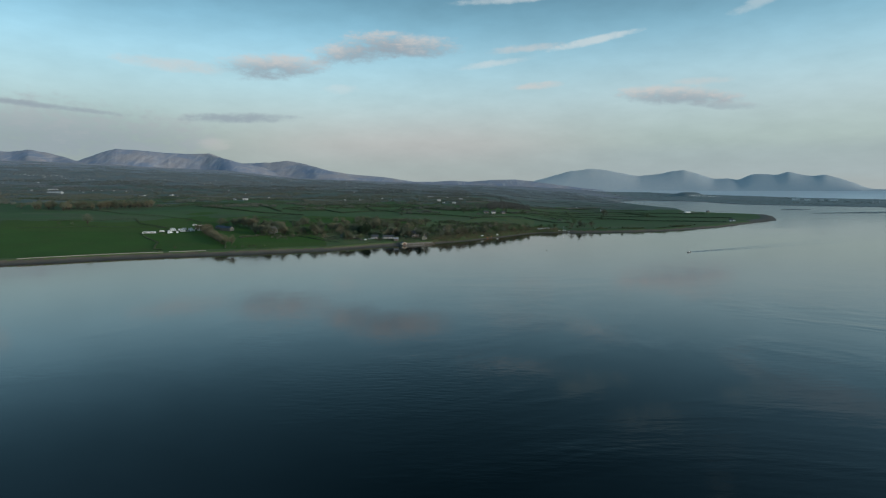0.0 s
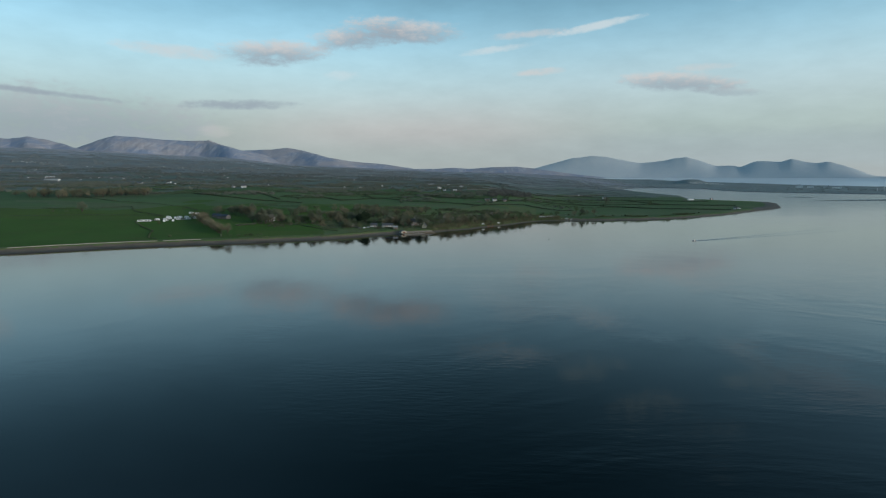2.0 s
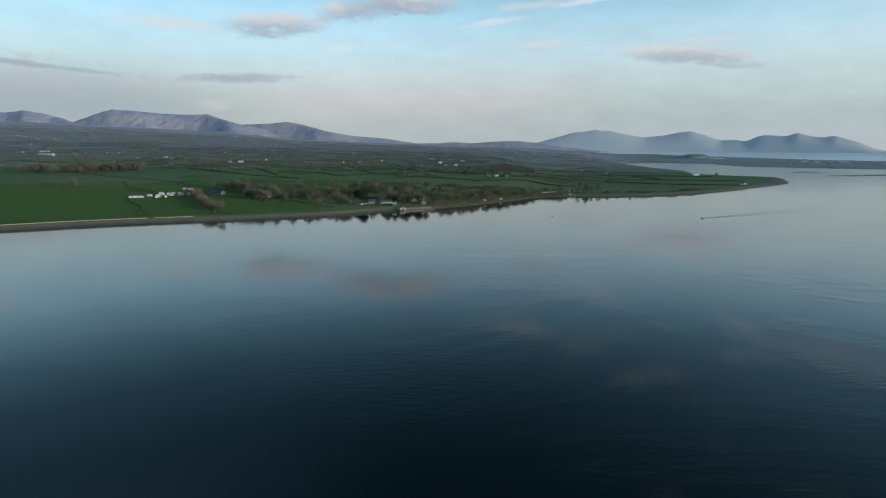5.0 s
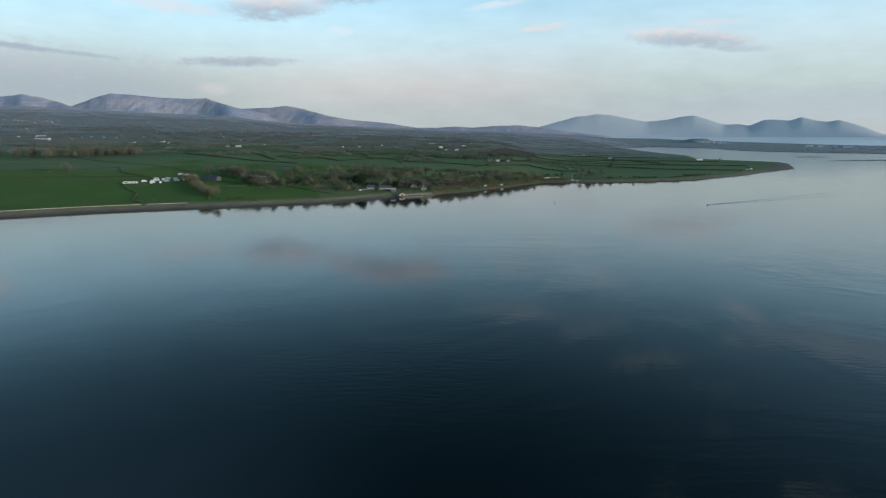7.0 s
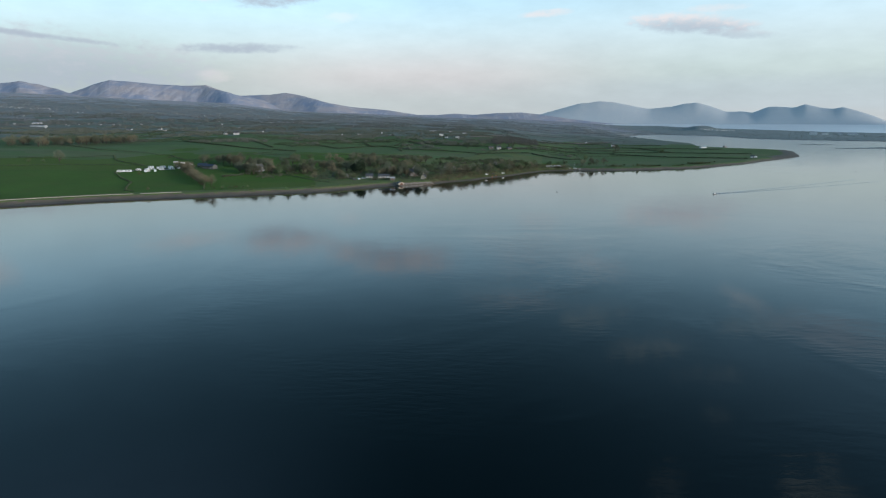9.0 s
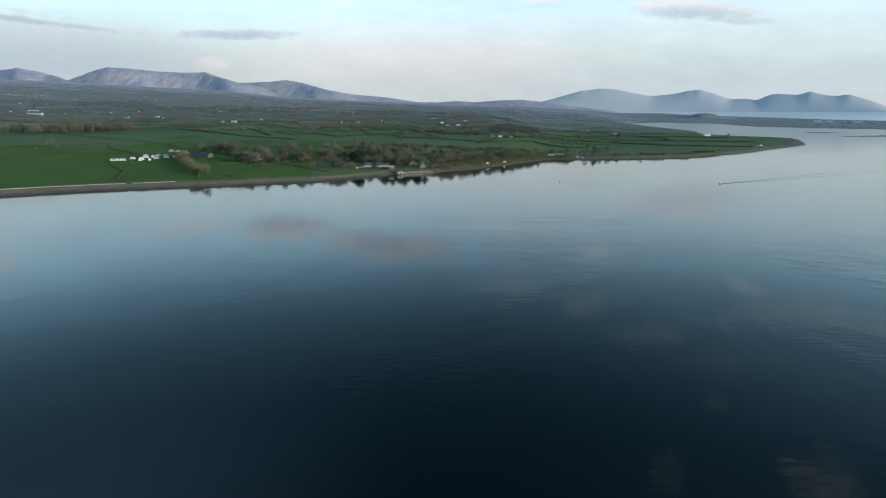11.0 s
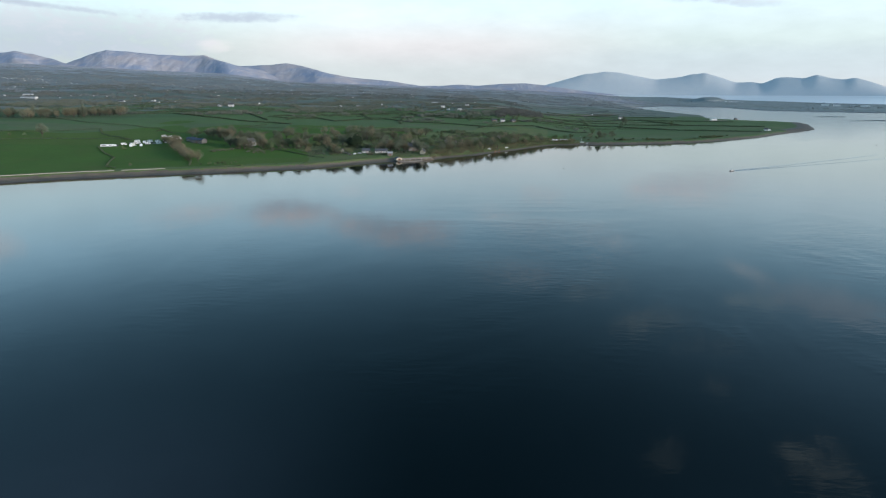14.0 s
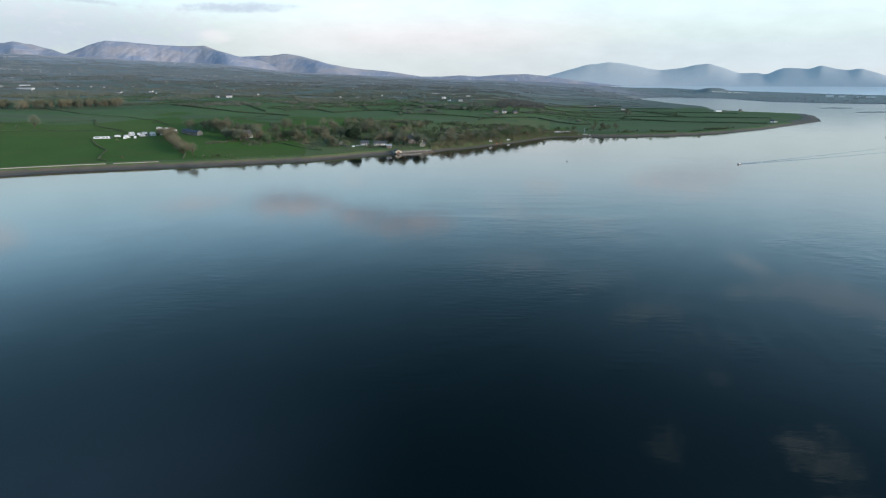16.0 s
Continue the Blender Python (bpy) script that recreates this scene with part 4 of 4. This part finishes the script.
def house(x, y, turn, w, d, eaves, ridge, wall, roof, label, chimneys=1, windows=2, door=True, category="house", group="", z=None, lean=0.0):
    """Walls with gables, a pitched roof with overhang, chimneys, doors and framed windows on both long sides."""
    ob = thing("house", x, y, turn, label, category, group, z)
    bm = prism(bmesh.new(), [(-d / 2, -0.6), (d / 2, -0.6), (d / 2, eaves), (0, ridge - 0.12), (-d / 2, eaves)], -w / 2, w / 2)
    bmesh.ops.rotate(bm, verts=bm.verts, cent=(0, 0, 0), matrix=Matrix.Rotation(radians(90), 3, "Z"))
    body = part("wall", bm, wall, ob)
    k = (ridge - eaves) / (d / 2)
    o = 0.35
    e = eaves - k * o
    bm = prism(bmesh.new(), [(-d / 2 - o, e), (0, ridge), (d / 2 + o, e), (d / 2 + o, e + 0.18), (0, ridge + 0.2), (-d / 2 - o, e + 0.18)], -w / 2 - 0.25, w / 2 + 0.25)
    bmesh.ops.rotate(bm, verts=bm.verts, cent=(0, 0, 0), matrix=Matrix.Rotation(radians(90), 3, "Z"))
    top = part("roof", bm, roof, ob)
    for i in range(chimneys):
        cx = (-1 if i == 0 else 1) * (w / 2 - 0.6)
        part("chimney", box(made_box(cx - 0.4, -0.35, ridge - 0.9, cx + 0.4, 0.35, ridge + 0.9), cx - 0.25, -0.2, ridge + 0.9, cx + 0.25, 0.2, ridge + 1.25), wall if wall is not WHITEWASH else STONE, top)
    for side in (-1, 1):
        for lvl in range(2 if eaves > 4 else 1):
            for i in range(windows):
                wx = (i + 0.5) / windows * w - w / 2
                if door and lvl == 0 and i == windows // 2 and side < 0:
                    part("door", made_box(wx - 0.5, side * d / 2 - 0.04, -0.1, wx + 0.5, side * d / 2 + 0.04, 2.0), RUSTRED, body)
                    continue
                zz = 0.9 + 2.5 * lvl
                win = part("window", made_box(wx - 0.5, side * d / 2 - 0.03, zz, wx + 0.5, side * d / 2 + 0.03, zz + 1.1), GLASS, body)
                fr = bmesh.new()
                for f in ((-0.58, zz - 0.08, 0.58, zz), (-0.58, zz + 1.1, 0.58, zz + 1.18), (-0.58, zz, -0.5, zz + 1.1), (0.5, zz, 0.58, zz + 1.1)):
                    box(fr, wx + f[0], side * d / 2 - 0.06, f[1], wx + f[2], side * d / 2 + 0.06, f[3])
                part("frame", fr, GELCOAT, win)
    return ob


house(-212, 745, 62, 9, 7, 4.8, 7.8, WHITEWASH, SLATE, "white gabled house half hidden among bare trees", 2, 3)
house(-34, 740, 15, 11, 7.5, 4.8, 8.0, STONE, SLATE, "dark slate-roofed stone house above the jetty", 2, 3)
house(-31, 763, 70, 7, 6, 4.6, 7.2, WHITEWASH, SLATE, "white house gable among trees behind the jetty", 1, 2)
house(-22, 714, 78, 5.5, 5, 2.8, 5.4, CREAM, SLATE, "small cream gabled cottage beside the stone jetty", 1, 2)
house(-82, 719, 4, 8, 6, 2.2, 4.4, WHITEWASH, SLATE, "low white cottage with a slate roof", 0, 4)
house(-66, 719, 6, 13, 6, 2.2, 4.2, WHITEWASH, SLATE, "long low white shore building with dark openings", 1, 5)
house(-109, 710, -25, 9, 6, 2.6, 4.8, STONE, SLATE, "grey stone barn near the shore", 0, 2)
house(-119, 718, -32, 7, 5, 2.5, 4.4, STONE, SLATE, "small grey stone outbuilding", 0, 2)
house(-55, 700, 10, 5, 4, 2.4, 3.6, STONE, TIN, "small grey boat shed on the bank", 0, 1)
house(-272, 753, -20, 15, 8, 3.4, 5.2, STONE, TARP, "farm shed with a dark blue roof", 0, 3, category="shed")
house(-284, 764, -18, 11, 7, 3.0, 4.6, STONE, TARP, "second farm shed with a dark blue roof", 0, 2, category="shed")
house(96, 1141, 10, 7, 6, 3.4, 5.6, WHITEWASH, SLATE, "white farmhouse among green fields", 2, 3)
house(82, 1142, 8, 9, 6, 2.4, 4.0, STONE, SLATE, "grey farm barn beside the white farmhouse", 0, 3, category="barn")
house(115, 1151, 30, 8, 6, 2.8, 4.8, STONE, SLATE, "grey outbuilding beside the farm lane", 0, 2)
house(-412, 1253, 12, 10, 6, 3.8, 6.4, WHITEWASH, SLATE, "large white farmhouse on the rise", 2, 4)
house(-429, 1240, 70, 6, 5, 2.8, 4.6, WHITEWASH, SLATE, "white outbuilding beside the large farmhouse", 0, 2)
house(422, 1591, 12, 9, 6, 3.2, 5.4, WHITEWASH, SLATE, "pale farmhouse on the flat pasture", 1, 3)
house(616, 1512, 8, 14, 8, 2.2, 3.2, GELCOAT, GELCOAT, "low white polytunnel-like shed near the inlet", 0, 0, False, category="shed")
house(679, 1538, 20, 6.5, 5, 2.6, 4.4, STONE, SLATE, "lone dark stone cottage at the inlet's edge", 1, 2)
house(540, 1121, -35, 7, 5, 2.6, 4.2, WHITEWASH, SLATE, "small white cottage on the point", 1, 2)
for q, (x, y, w, d, h) in enumerate(((-958, 1486, 38, 9, 1.9), (-700, 1400, 13, 6, 2.4), (-1010, 1560, 20, 8, 3), (-34, 1650, 17, 6, 2.2), (12, 1582, 8, 5, 3.4), (44, 1506, 9, 5, 3.0), (-10, 1414, 8, 6, 4.2), (25, 1340, 8, 6, 4.0), (33, 1345, 11, 6, 2.4), (-654, 1448, 8, 5, 2.6))):
    house(x, y, rnd.uniform(-15, 15), w, d, h, h + 1.4, WHITEWASH, TIN if w > 15 else SLATE, "long white farm shed in the hinterland" if w > 15 else "white farmhouse in the hinterland", 0, 2 if w < 15 else 4, False)


def far_house(x, y, z, turn, f, pale):
    """A house of the far plain: gabled walls, roof, chimney and two windows."""
    ob = new("house")
    ob.matrix_basis = pose(x, y, z - 0.3, 0, 0, turn)
    tagged(ob, "white rendered house scattered over the far plain" if pale else "grey stone house scattered over the far plain", "house", "houses of the far plain")
    bm = prism(bmesh.new(), [(-3.6, -1.0), (3.6, -1.0), (3.6, 4.8), (0, 7.4), (-3.6, 4.8)], -5.5, 5.5)
    body = part("wall", bm, WHITEWASH if pale else STONE, ob)
    roof = part("roof", prism(bmesh.new(), [(-4.0, 4.6), (0, 7.5), (4.0, 4.6), (4.0, 4.85), (0, 7.75), (-4.0, 4.85)], -5.8, 5.8), SLATE, ob)
    part("chimney", made_box(-0.5, -5.3, 6.8, 0.5, -4.4, 8.8), STONE, roof)
    for wy in (-2.6, 2.6):
        part("window", made_box(-3.66, wy - 0.6, 3.0, -3.58, wy + 0.6, 4.2), GLASS, body)
    return ob


g = np.random.RandomState(8)
hx, hy = [], []
for cx, cy, n, sx, sy in ((-1420, 2125, 26, 45, 14), (-1320, 2080, 8, 60, 20), (-1285, 3105, 10, 50, 20), (-1150, 3080, 10, 50, 20), (-407, 2650, 9, 30, 12), (-1180, 1790, 6, 80, 26), (-930, 1600, 8, 60, 30), (-760, 1900, 12, 120, 40), (-840, 2300, 12, 160, 60), (-520, 2050, 10, 120, 60), (-1900, 2700, 12, 200, 80), (-330, 2400, 8, 90, 60), (-700, 2900, 12, 140, 80)):
    hx += list(cx + g.normal(0, sx, n))
    hy += list(cy + g.normal(0, sy, n))
for i in range(112):
    r0, u0 = 1350 * 3.0 ** g.random_sample(), g.uniform(-0.78, 0.26)
    hx.append(r0 * u0)
    hy.append(r0)
hz, hs = land(hx, hy)
first = [None, None]
for x, y, z, s in zip(hx, hy, hz, hs):
    pale = int(g.random_sample() < 0.8)
    f, turn = float(shrink(x, y)) * g.uniform(0.42, 0.8), g.uniform(0, 180)
    if s < 30 or math.hypot(x, y) > 4250:
        continue
    if first[pale] is None:
        first[pale] = ob = far_house(x, y, z, turn, f, pale)
    else:
        ob = copy_thing(first[pale], pose(x, y, z - 0.3, 0, 0, turn))
    ob.scale = (f, f, f)

# ---- caravan field ----


def caravan(x, y, turn, length=5.6, label="white touring caravan parked on the grass", group="touring caravans", aside=TARP):
    ob = thing("caravan", x, y, turn, label, "caravan", group)
    h, w = 2.55, 2.2
    bm = prism(bmesh.new(), [(-length / 2, 0.5), (length / 2 - 0.2, 0.5), (length / 2, 1.0), (length / 2 - 0.25, 1.9), (length / 2 - 0.8, h), (-length / 2 + 0.5, h), (-length / 2, 2.0)], -w / 2, w / 2)
    bmesh.ops.bevel(bm, geom=list(bm.edges), offset=0.09, segments=2, affect="EDGES", profile=0.5)
    body = part("body", bm, GELCOAT, ob)
    for sd in (-1, 1):
        for a, b in ((-0.42, -0.12), (0.05, 0.22), (0.28, 0.4)):
            part("window", made_box(a * length, sd * w / 2 - 0.02, 1.35, b * length, sd * w / 2 + 0.025, 1.95, 0.02), GLASS, body)
        wheel = pipe(bmesh.new(), (-0.1, sd * (w / 2 - 0.25), 0.33), (-0.1, sd * (w / 2 - 0.02), 0.33), 0.33, 0.33, 12)
        part("wheel", wheel, RUBBER, ob)
    part("front_window", made_box(length / 2 - 0.16, -0.85, 1.25, length / 2 - 0.02, 0.85, 1.75, 0.02), GLASS, body)
    part("door", made_box(-0.08 * length, -w / 2 - 0.03, 0.55, 0.03 * length, -w / 2 + 0.02, 2.3, 0.02), GELCOAT, body)
    part("roof_light", made_box(-0.4, -0.35, h - 0.02, 0.4, 0.35, h + 0.12, 0.04), GLASS, body)
    bm = pipe(bmesh.new(), (length / 2 - 0.3, -0.5, 0.5), (length / 2 + 1.1, 0, 0.45), 0.06, 0.05)
    part("drawbar", pipe(bm, (length / 2 - 0.3, 0.5, 0.5), (length / 2 + 1.1, 0, 0.45), 0.06, 0.05), STEEL, ob)
    part("jockey_wheel", pipe(bmesh.new(), (length / 2 + 0.9, 0, 0.0), (length / 2 + 0.9, 0, 0.7), 0.1, 0.05), STEEL, ob)
    return ob


def car(x, y, turn, paint, label, van=False):
    ob = thing("car", x, y, turn, label, "car", "parked cars")
    h = 2.0 if van else 1.45
    body = part("body", prism(bmesh.new(), [(-2.1, 0.3), (2.1, 0.3), (2.15, 0.75), (1.2, 0.95), (0.6, h), (-1.7 if van else -1.2, h), (-2.1, 1.0)], -0.85, 0.85), paint, ob)
    part("windscreen", prism(bmesh.new(), [(1.13, 0.98), (1.17, 1.0), (0.62, h - 0.04), (0.58, h - 0.06)], -0.75, 0.75), GLASS, body)
    for sd in (-1, 1):
        part("window", made_box(-1.1, sd * 0.85 - 0.02, 1.0, 0.55, sd * 0.85 + 0.02, h - 0.12), GLASS, body)
        for wx in (-1.3, 1.3):
            part("wheel", pipe(bmesh.new(), (wx, sd * 0.66, 0.32), (wx, sd * 0.88, 0.32), 0.32, 0.32, 12), RUBBER, ob)
    return ob


caravan(-348, 708, 14, 15.0, "long white static caravan beside the hedge")
first_van = None
for x, y, turn in ((-339, 721, 30), (-331, 724, 80), (-336, 744, 12), (-326, 740, 95), (-324, 748, 10), (-316, 749, 20), (-309, 754, 8), (-309, 737, 60), (-318, 731, 15),
                   (-327, 713, 100), (-319, 718, 110), (-327, 789, 10), (-317, 784, 25), (-304, 775, 55), (-303, 745, 12), (-330, 733, 20)):
    if first_van is None:
        first_van = caravan(x, y, turn)
    else:
        copy_thing(first_van, pose(x, y, height(x, y) - 0.05, 0, 0, turn + rnd.uniform(-8, 8)))
for x, y, turn, paint, label in ((-336, 730, 20, DARKPAINT, "dark car parked between caravans"), (-321, 737, 70, DARKPAINT, "dark estate car on the camping field"), (-312, 743, 15, DARKPAINT, "black car beside a caravan"),
                                 (-327, 719, 40, GELCOAT, "white car parked on grass"), (-344, 716, 15, DARKPAINT, "dark car beside the long static caravan"), (-334, 737, 25, DARKPAINT, "dark car behind the caravans"),
                                 (-319, 742, 80, DARKPAINT, "black estate car among the caravans"), (-313, 735, 35, TIN, "grey car on the camping field"), (-308, 748, 15, DARKPAINT, "dark hatchback beside a caravan"), (-306, 760, 10, DARKPAINT, "dark car at the field's end"), (-95, 696, 30, DARKPAINT, "dark car on the shore yard"),
                                 (-91, 701, 75, GELCOAT, "white car on the shore yard"), (-100, 705, 20, DARKPAINT, "black car on the shore yard"), (-87, 707, 5, TIN, "grey car beside the white cottage")):
    car(x, y, turn, paint, label)
caravan(145, 887, 6, 9.0, "white static caravan on the shore bank", "shore caravans")
caravan(157, 893, -6, 10.0, "long white static caravan beside the trees", "shore caravans")
car(548, 1124, 30, GELCOAT, "white van parked on the point", True)
car(534, 1112, 80, GELCOAT, "white van parked beside the point cottage", True)
car(51, 775, 40, GELCOAT, "white car above the beach")
car(60, 785, 42, DARKPAINT, "dark car above the beach")
car(73, 800, 44, GELCOAT, "pale car above the beach")

# ---- jetty, sea wall and boats ----
quay = thing("jetty", -29, 688, 27, "two-tier grey stone jetty with a pale upper wall", "jetty", z=0.0)
part("lower_quay", made_box(-21, -5.5, -2.0, 19, 2.5, 0.9, 0.12), SHINGLE, quay, "weathered brown lower quay")
part("upper_quay", made_box(-16, -1.0, 0.85, 18, 7.0, 2.1, 0.1), STONE, quay, "pale upper quay")
part("parapet", made_box(-16, -1.15, 2.05, 18, -0.75, 2.6, 0.05), STONE, quay, "pale concrete parapet")
for i in range(6):
    part("bollard", pipe(bmesh.new(), (-13 + 6 * i, -4.6, 0.85), (-13 + 6 * i, -4.6, 1.6), 0.2, 0.16), STEEL, quay)
bh = thing("boathouse", -45, 681, 27, "small white boathouse with a rust-red arched door", "boathouse", z=0.6)
part("wall", prism(bmesh.new(), [(-3.2, -1.5), (3.2, -1.5), (3.2, 2.0), (0, 3.2), (-3.2, 2.0)], -2.8, 3.0), CREAM, bh)
part("roof", prism(bmesh.new(), [(-3.5, 1.9), (0, 3.2), (3.5, 1.9), (3.5, 2.1), (0, 3.45), (-3.5, 2.1)], -3.1, 3.3), SLATE, bh)
arch = [(1.5 * math.cos(a), 0.7 + 1.2 * math.sin(a)) for a in np.linspace(0, math.pi, 9)]
part("door", prism(bmesh.new(), [(1.5, -0.5)] + arch + [(-1.5, -0.5)], -2.88, -2.76), RUSTRED, bh, "rust-red arched door")
slip = thing("slipway", -34, 678, 27, "pale concrete slipway running into the water", "slipway", z=0.0)
part("ramp", prism(bmesh.new(), [(-12, -1.2), (12, -1.2), (12, 0.9), (-12, 0.45)], -5.5, -2.5), STONE, slip)
for line in ([(-372, 519), (-333, 544), (-315, 554), (-291, 566), (-270, 574)], [(-265, 576), (-250, 582), (-234, 588)]):
    wall = thing("sea_wall", line[0][0], line[0][1], 0, "low pale concrete sea wall below the pasture", "sea wall", z=0.0)
    pts = []
    for (ax, ay), (bx, by) in zip(line, line[1:]):
        n = max(int(math.hypot(bx - ax, by - ay) / 5), 1)
        pts += [(ax + (bx - ax) * i / n, ay + (by - ay) * i / n) for i in range(n)]
    pts.append(line[-1])
    pz, _ = land([p[0] for p in pts], [p[1] for p in pts])
    for (ax, ay), (bx, by), az_, bz_ in zip(pts, pts[1:], pz, pz[1:]):
        d = Vector((bx - ax, by - ay, 0)).normalized()
        nrm = Vector((-d.y, d.x, 0)) * 0.25
        bm = bmesh.new()
        lo, hi = min(az_, bz_) - 0.8, (az_ + bz_) / 2 + 0.55
        c = [Vector((ax, ay, 0)) + d * 0.02, Vector((bx, by, 0)) - d * 0.02]
        base_v = [bm.verts.new((q.x - line[0][0], q.y - line[0][1], zz)) for zz in (lo, hi) for q in (c[0] - nrm, c[1] - nrm, c[1] + nrm, c[0] + nrm)]
        for f in ((3, 2, 1, 0), (4, 5, 6, 7), (0, 1, 5, 4), (1, 2, 6, 5), (2, 3, 7, 6), (3, 0, 4, 7)):
            bm.faces.new([base_v[i] for i in f])
        part("panel", bm, CONCRETE, wall)


def hull(bm, length, wide, deep):
    """A boat's hull, pointed at +x, open lines drawn in five ribs."""
    ribs = []
    for k, (f, w, keel) in enumerate(((-0.5, 0.85, 0.0), (-0.2, 1.0, 0.0), (0.15, 0.95, 0.02), (0.38, 0.6, 0.15), (0.5, 0.06, 0.45))):
        hw, top = wide / 2 * w, deep * (1 + 0.25 * max(f, 0))
        ribs.append([bm.verts.new((f * length, s * hw * q, deep * keel + (top - deep * keel) * zq)) for s, q, zq in ((-1, 1, 1), (-1, 0.8, 0.35), (0, 0, 0), (1, 0.8, 0.35), (1, 1, 1))])
    for a, b in zip(ribs, ribs[1:]):
        for i in range(4):
            bm.faces.new((a[i], a[i + 1], b[i + 1], b[i]))
        bm.faces.new((a[0], b[0], b[4], a[4]))
    bm.faces.new(ribs[0])
    bmesh.ops.recalc_face_normals(bm, faces=bm.faces)
    return bm


boat = thing("motor_boat", 250, 606, 207.5, "small grey-hulled motor boat drawing a long wake", "boat", z=-0.25)
part("hull", hull(bmesh.new(), 4.8, 1.8, 0.8), TIN, boat)
part("cabin", made_box(-0.6, -0.6, 0.75, 0.9, 0.6, 1.35, 0.12), GELCOAT, boat)
part("windscreen", made_box(0.86, -0.5, 0.95, 0.95, 0.5, 1.3, 0.02), GLASS, boat)
part("outboard_motor", made_box(-2.75, -0.22, 0.25, -2.3, 0.22, 1.1, 0.08), DARKPAINT, boat)
FOAM, t, b = material("wake_water", 0.12, 0.6)
p = where(t)
t.links.new(mixc(t, smooth(t, tex_noise(t, p, 0.9, 4.0), 0.4, 0.7), (0.03, 0.04, 0.045), (0.36, 0.40, 0.42)), b.inputs["Base Color"])
bumped(t, b, tex_noise(t, p, 1.4, 3.0), 0.8, 0.3)
wake = new("wake")
wake.matrix_basis = pose(250, 606, 0.02, 0, 0, 27.5)
tagged(wake, "long narrow V-shaped wake trailing behind the boat", "wake", kind="structure")
for side in (-1, 1):
    bm = bmesh.new()
    prev = None
    for i in range(60):
        d = 3 + 260 * (i / 59) ** 1.2
        off = side * (0.7 + 0.045 * d) + 0.00030 * d * d * 0.5
        w = (1.0 + 0.005 * d) * (1 - 0.55 * i / 59)
        ridge = 0.26 * (1 - 0.6 * i / 59)
        now = [bm.verts.new((d, off - w, -0.03)), bm.verts.new((d, off, ridge)), bm.verts.new((d, off + w, -0.03))]
        if prev:
            for j in (0, 1):
                bm.faces.new((prev[j], now[j], now[j + 1], prev[j + 1]))
        prev = now
    part("crest", bm, FOAM, wake)
bm = bmesh.new()
for i in range(60):
    d = 2.6 + i * 0.5
    q = bmesh.ops.create_icosphere(bm, subdivisions=1, radius=rnd.uniform(0.25, 0.5) * (1.2 - i / 70), matrix=Matrix.Translation((d, rnd.uniform(-0.9, 0.9), 0.0)) @ Matrix.Diagonal((1.6, 1.0, 0.35, 1.0)))
part("foam", bm, GELCOAT, wake, "white foam")
for x, y, paint, label in ((108, 621, DARKPAINT, "dark mooring buoy on calm water"), (553, 868, RUSTRED, "red channel buoy on calm water"), (330, 905, RUSTRED, "small red buoy off the shore")):
    if label.startswith("small"):
        x, y = 300, 860
    bu = thing("buoy", x, y, 0, label, "buoy", z=0.0)
    bu.scale = (0.6, 0.6, 0.6)
    part("float", pipe(pipe(bmesh.new(), (0, 0, -0.5), (0, 0, 0.5), 0.75, 0.8, 12), (0, 0, 0.5), (0, 0, 0.9), 0.8, 0.25, 12), paint, bu)
    part("mast", pipe(bmesh.new(), (0, 0, 0.9), (0, 0, 2.0), 0.07, 0.05), STEEL, bu)
    part("top_mark", pipe(bmesh.new(), (0, 0, 2.0), (0, 0, 2.5), 0.3, 0.05, 8), paint, bu)
for x, y, turn, mast in ((172, 882, 20, 0), (179, 884, 160, 9.0), (186, 883, 10, 0), (58, 774, 60, 0), (63, 783, 50, 0)):
    dinghy = thing("sailing_boat" if mast else "dinghy", x, y, turn, "white sailing boat with a bare mast drawn up ashore" if mast else "small open dinghy drawn up on the beach", "boat")
    part("hull", hull(bmesh.new(), 6.0 if mast else 3.6, 2.0 if mast else 1.5, 1.0 if mast else 0.6), ORANGE if y < 800 else GELCOAT, dinghy)
    part("thwart", made_box(-0.5, -0.6, 0.45, -0.2, 0.6, 0.52 if not mast else 1.0), BARK, dinghy)
    if mast:
        part("mast", pipe(bmesh.new(), (0.6, 0, 0.8), (0.6, 0, mast), 0.09, 0.05), GELCOAT, dinghy)
        part("boom", pipe(bmesh.new(), (0.6, 0, 1.8), (-2.2, 0, 1.7), 0.07, 0.05), GELCOAT, dinghy)

# ---- the far spit ----
for x, y, w, d, h in ((1665, 2836, 30, 16, 9), (1712, 2826, 26, 12, 6), (1771, 2728, 34, 12, 6), (1745, 2770, 16, 10, 5)):
    house(x, y, -30, w, d, h, h + 2.0, GELCOAT, TIN, "pale airfield hangar on the far sandy spit", 0, 3, False, category="hangar", group="hangars on the spit")
van = None
for i in range(22):
    x, y = 1430 + i * 7 + rnd.uniform(-3, 3), 3500 - i * 3 + rnd.uniform(-30, 20)
    if height(x, y) < float(lift(np.array(math.hypot(x, y)))) + 1.0:
        continue
    if van is None:
        van = caravan(x, y, 10, 8.0, "white holiday caravan below the far mound", "far holiday caravans")
    else:
        copy_thing(van, pose(x, y, height(x, y) - 0.05, 0, 0, rnd.uniform(-30, 30)))
for x, y in ((1724, 2408), (1749, 2405)):
    m = thing("mast", x, y, 0, "tall slim white mast on the far spit", "mast")
    part("pole", pipe(bmesh.new(), (0, 0, 0), (0, 0, 13), 0.5, 0.3), GELCOAT, m)
    part("head", made_box(-0.7, -0.7, 12.6, 0.7, 0.7, 13.4, 0.1), GELCOAT, m)
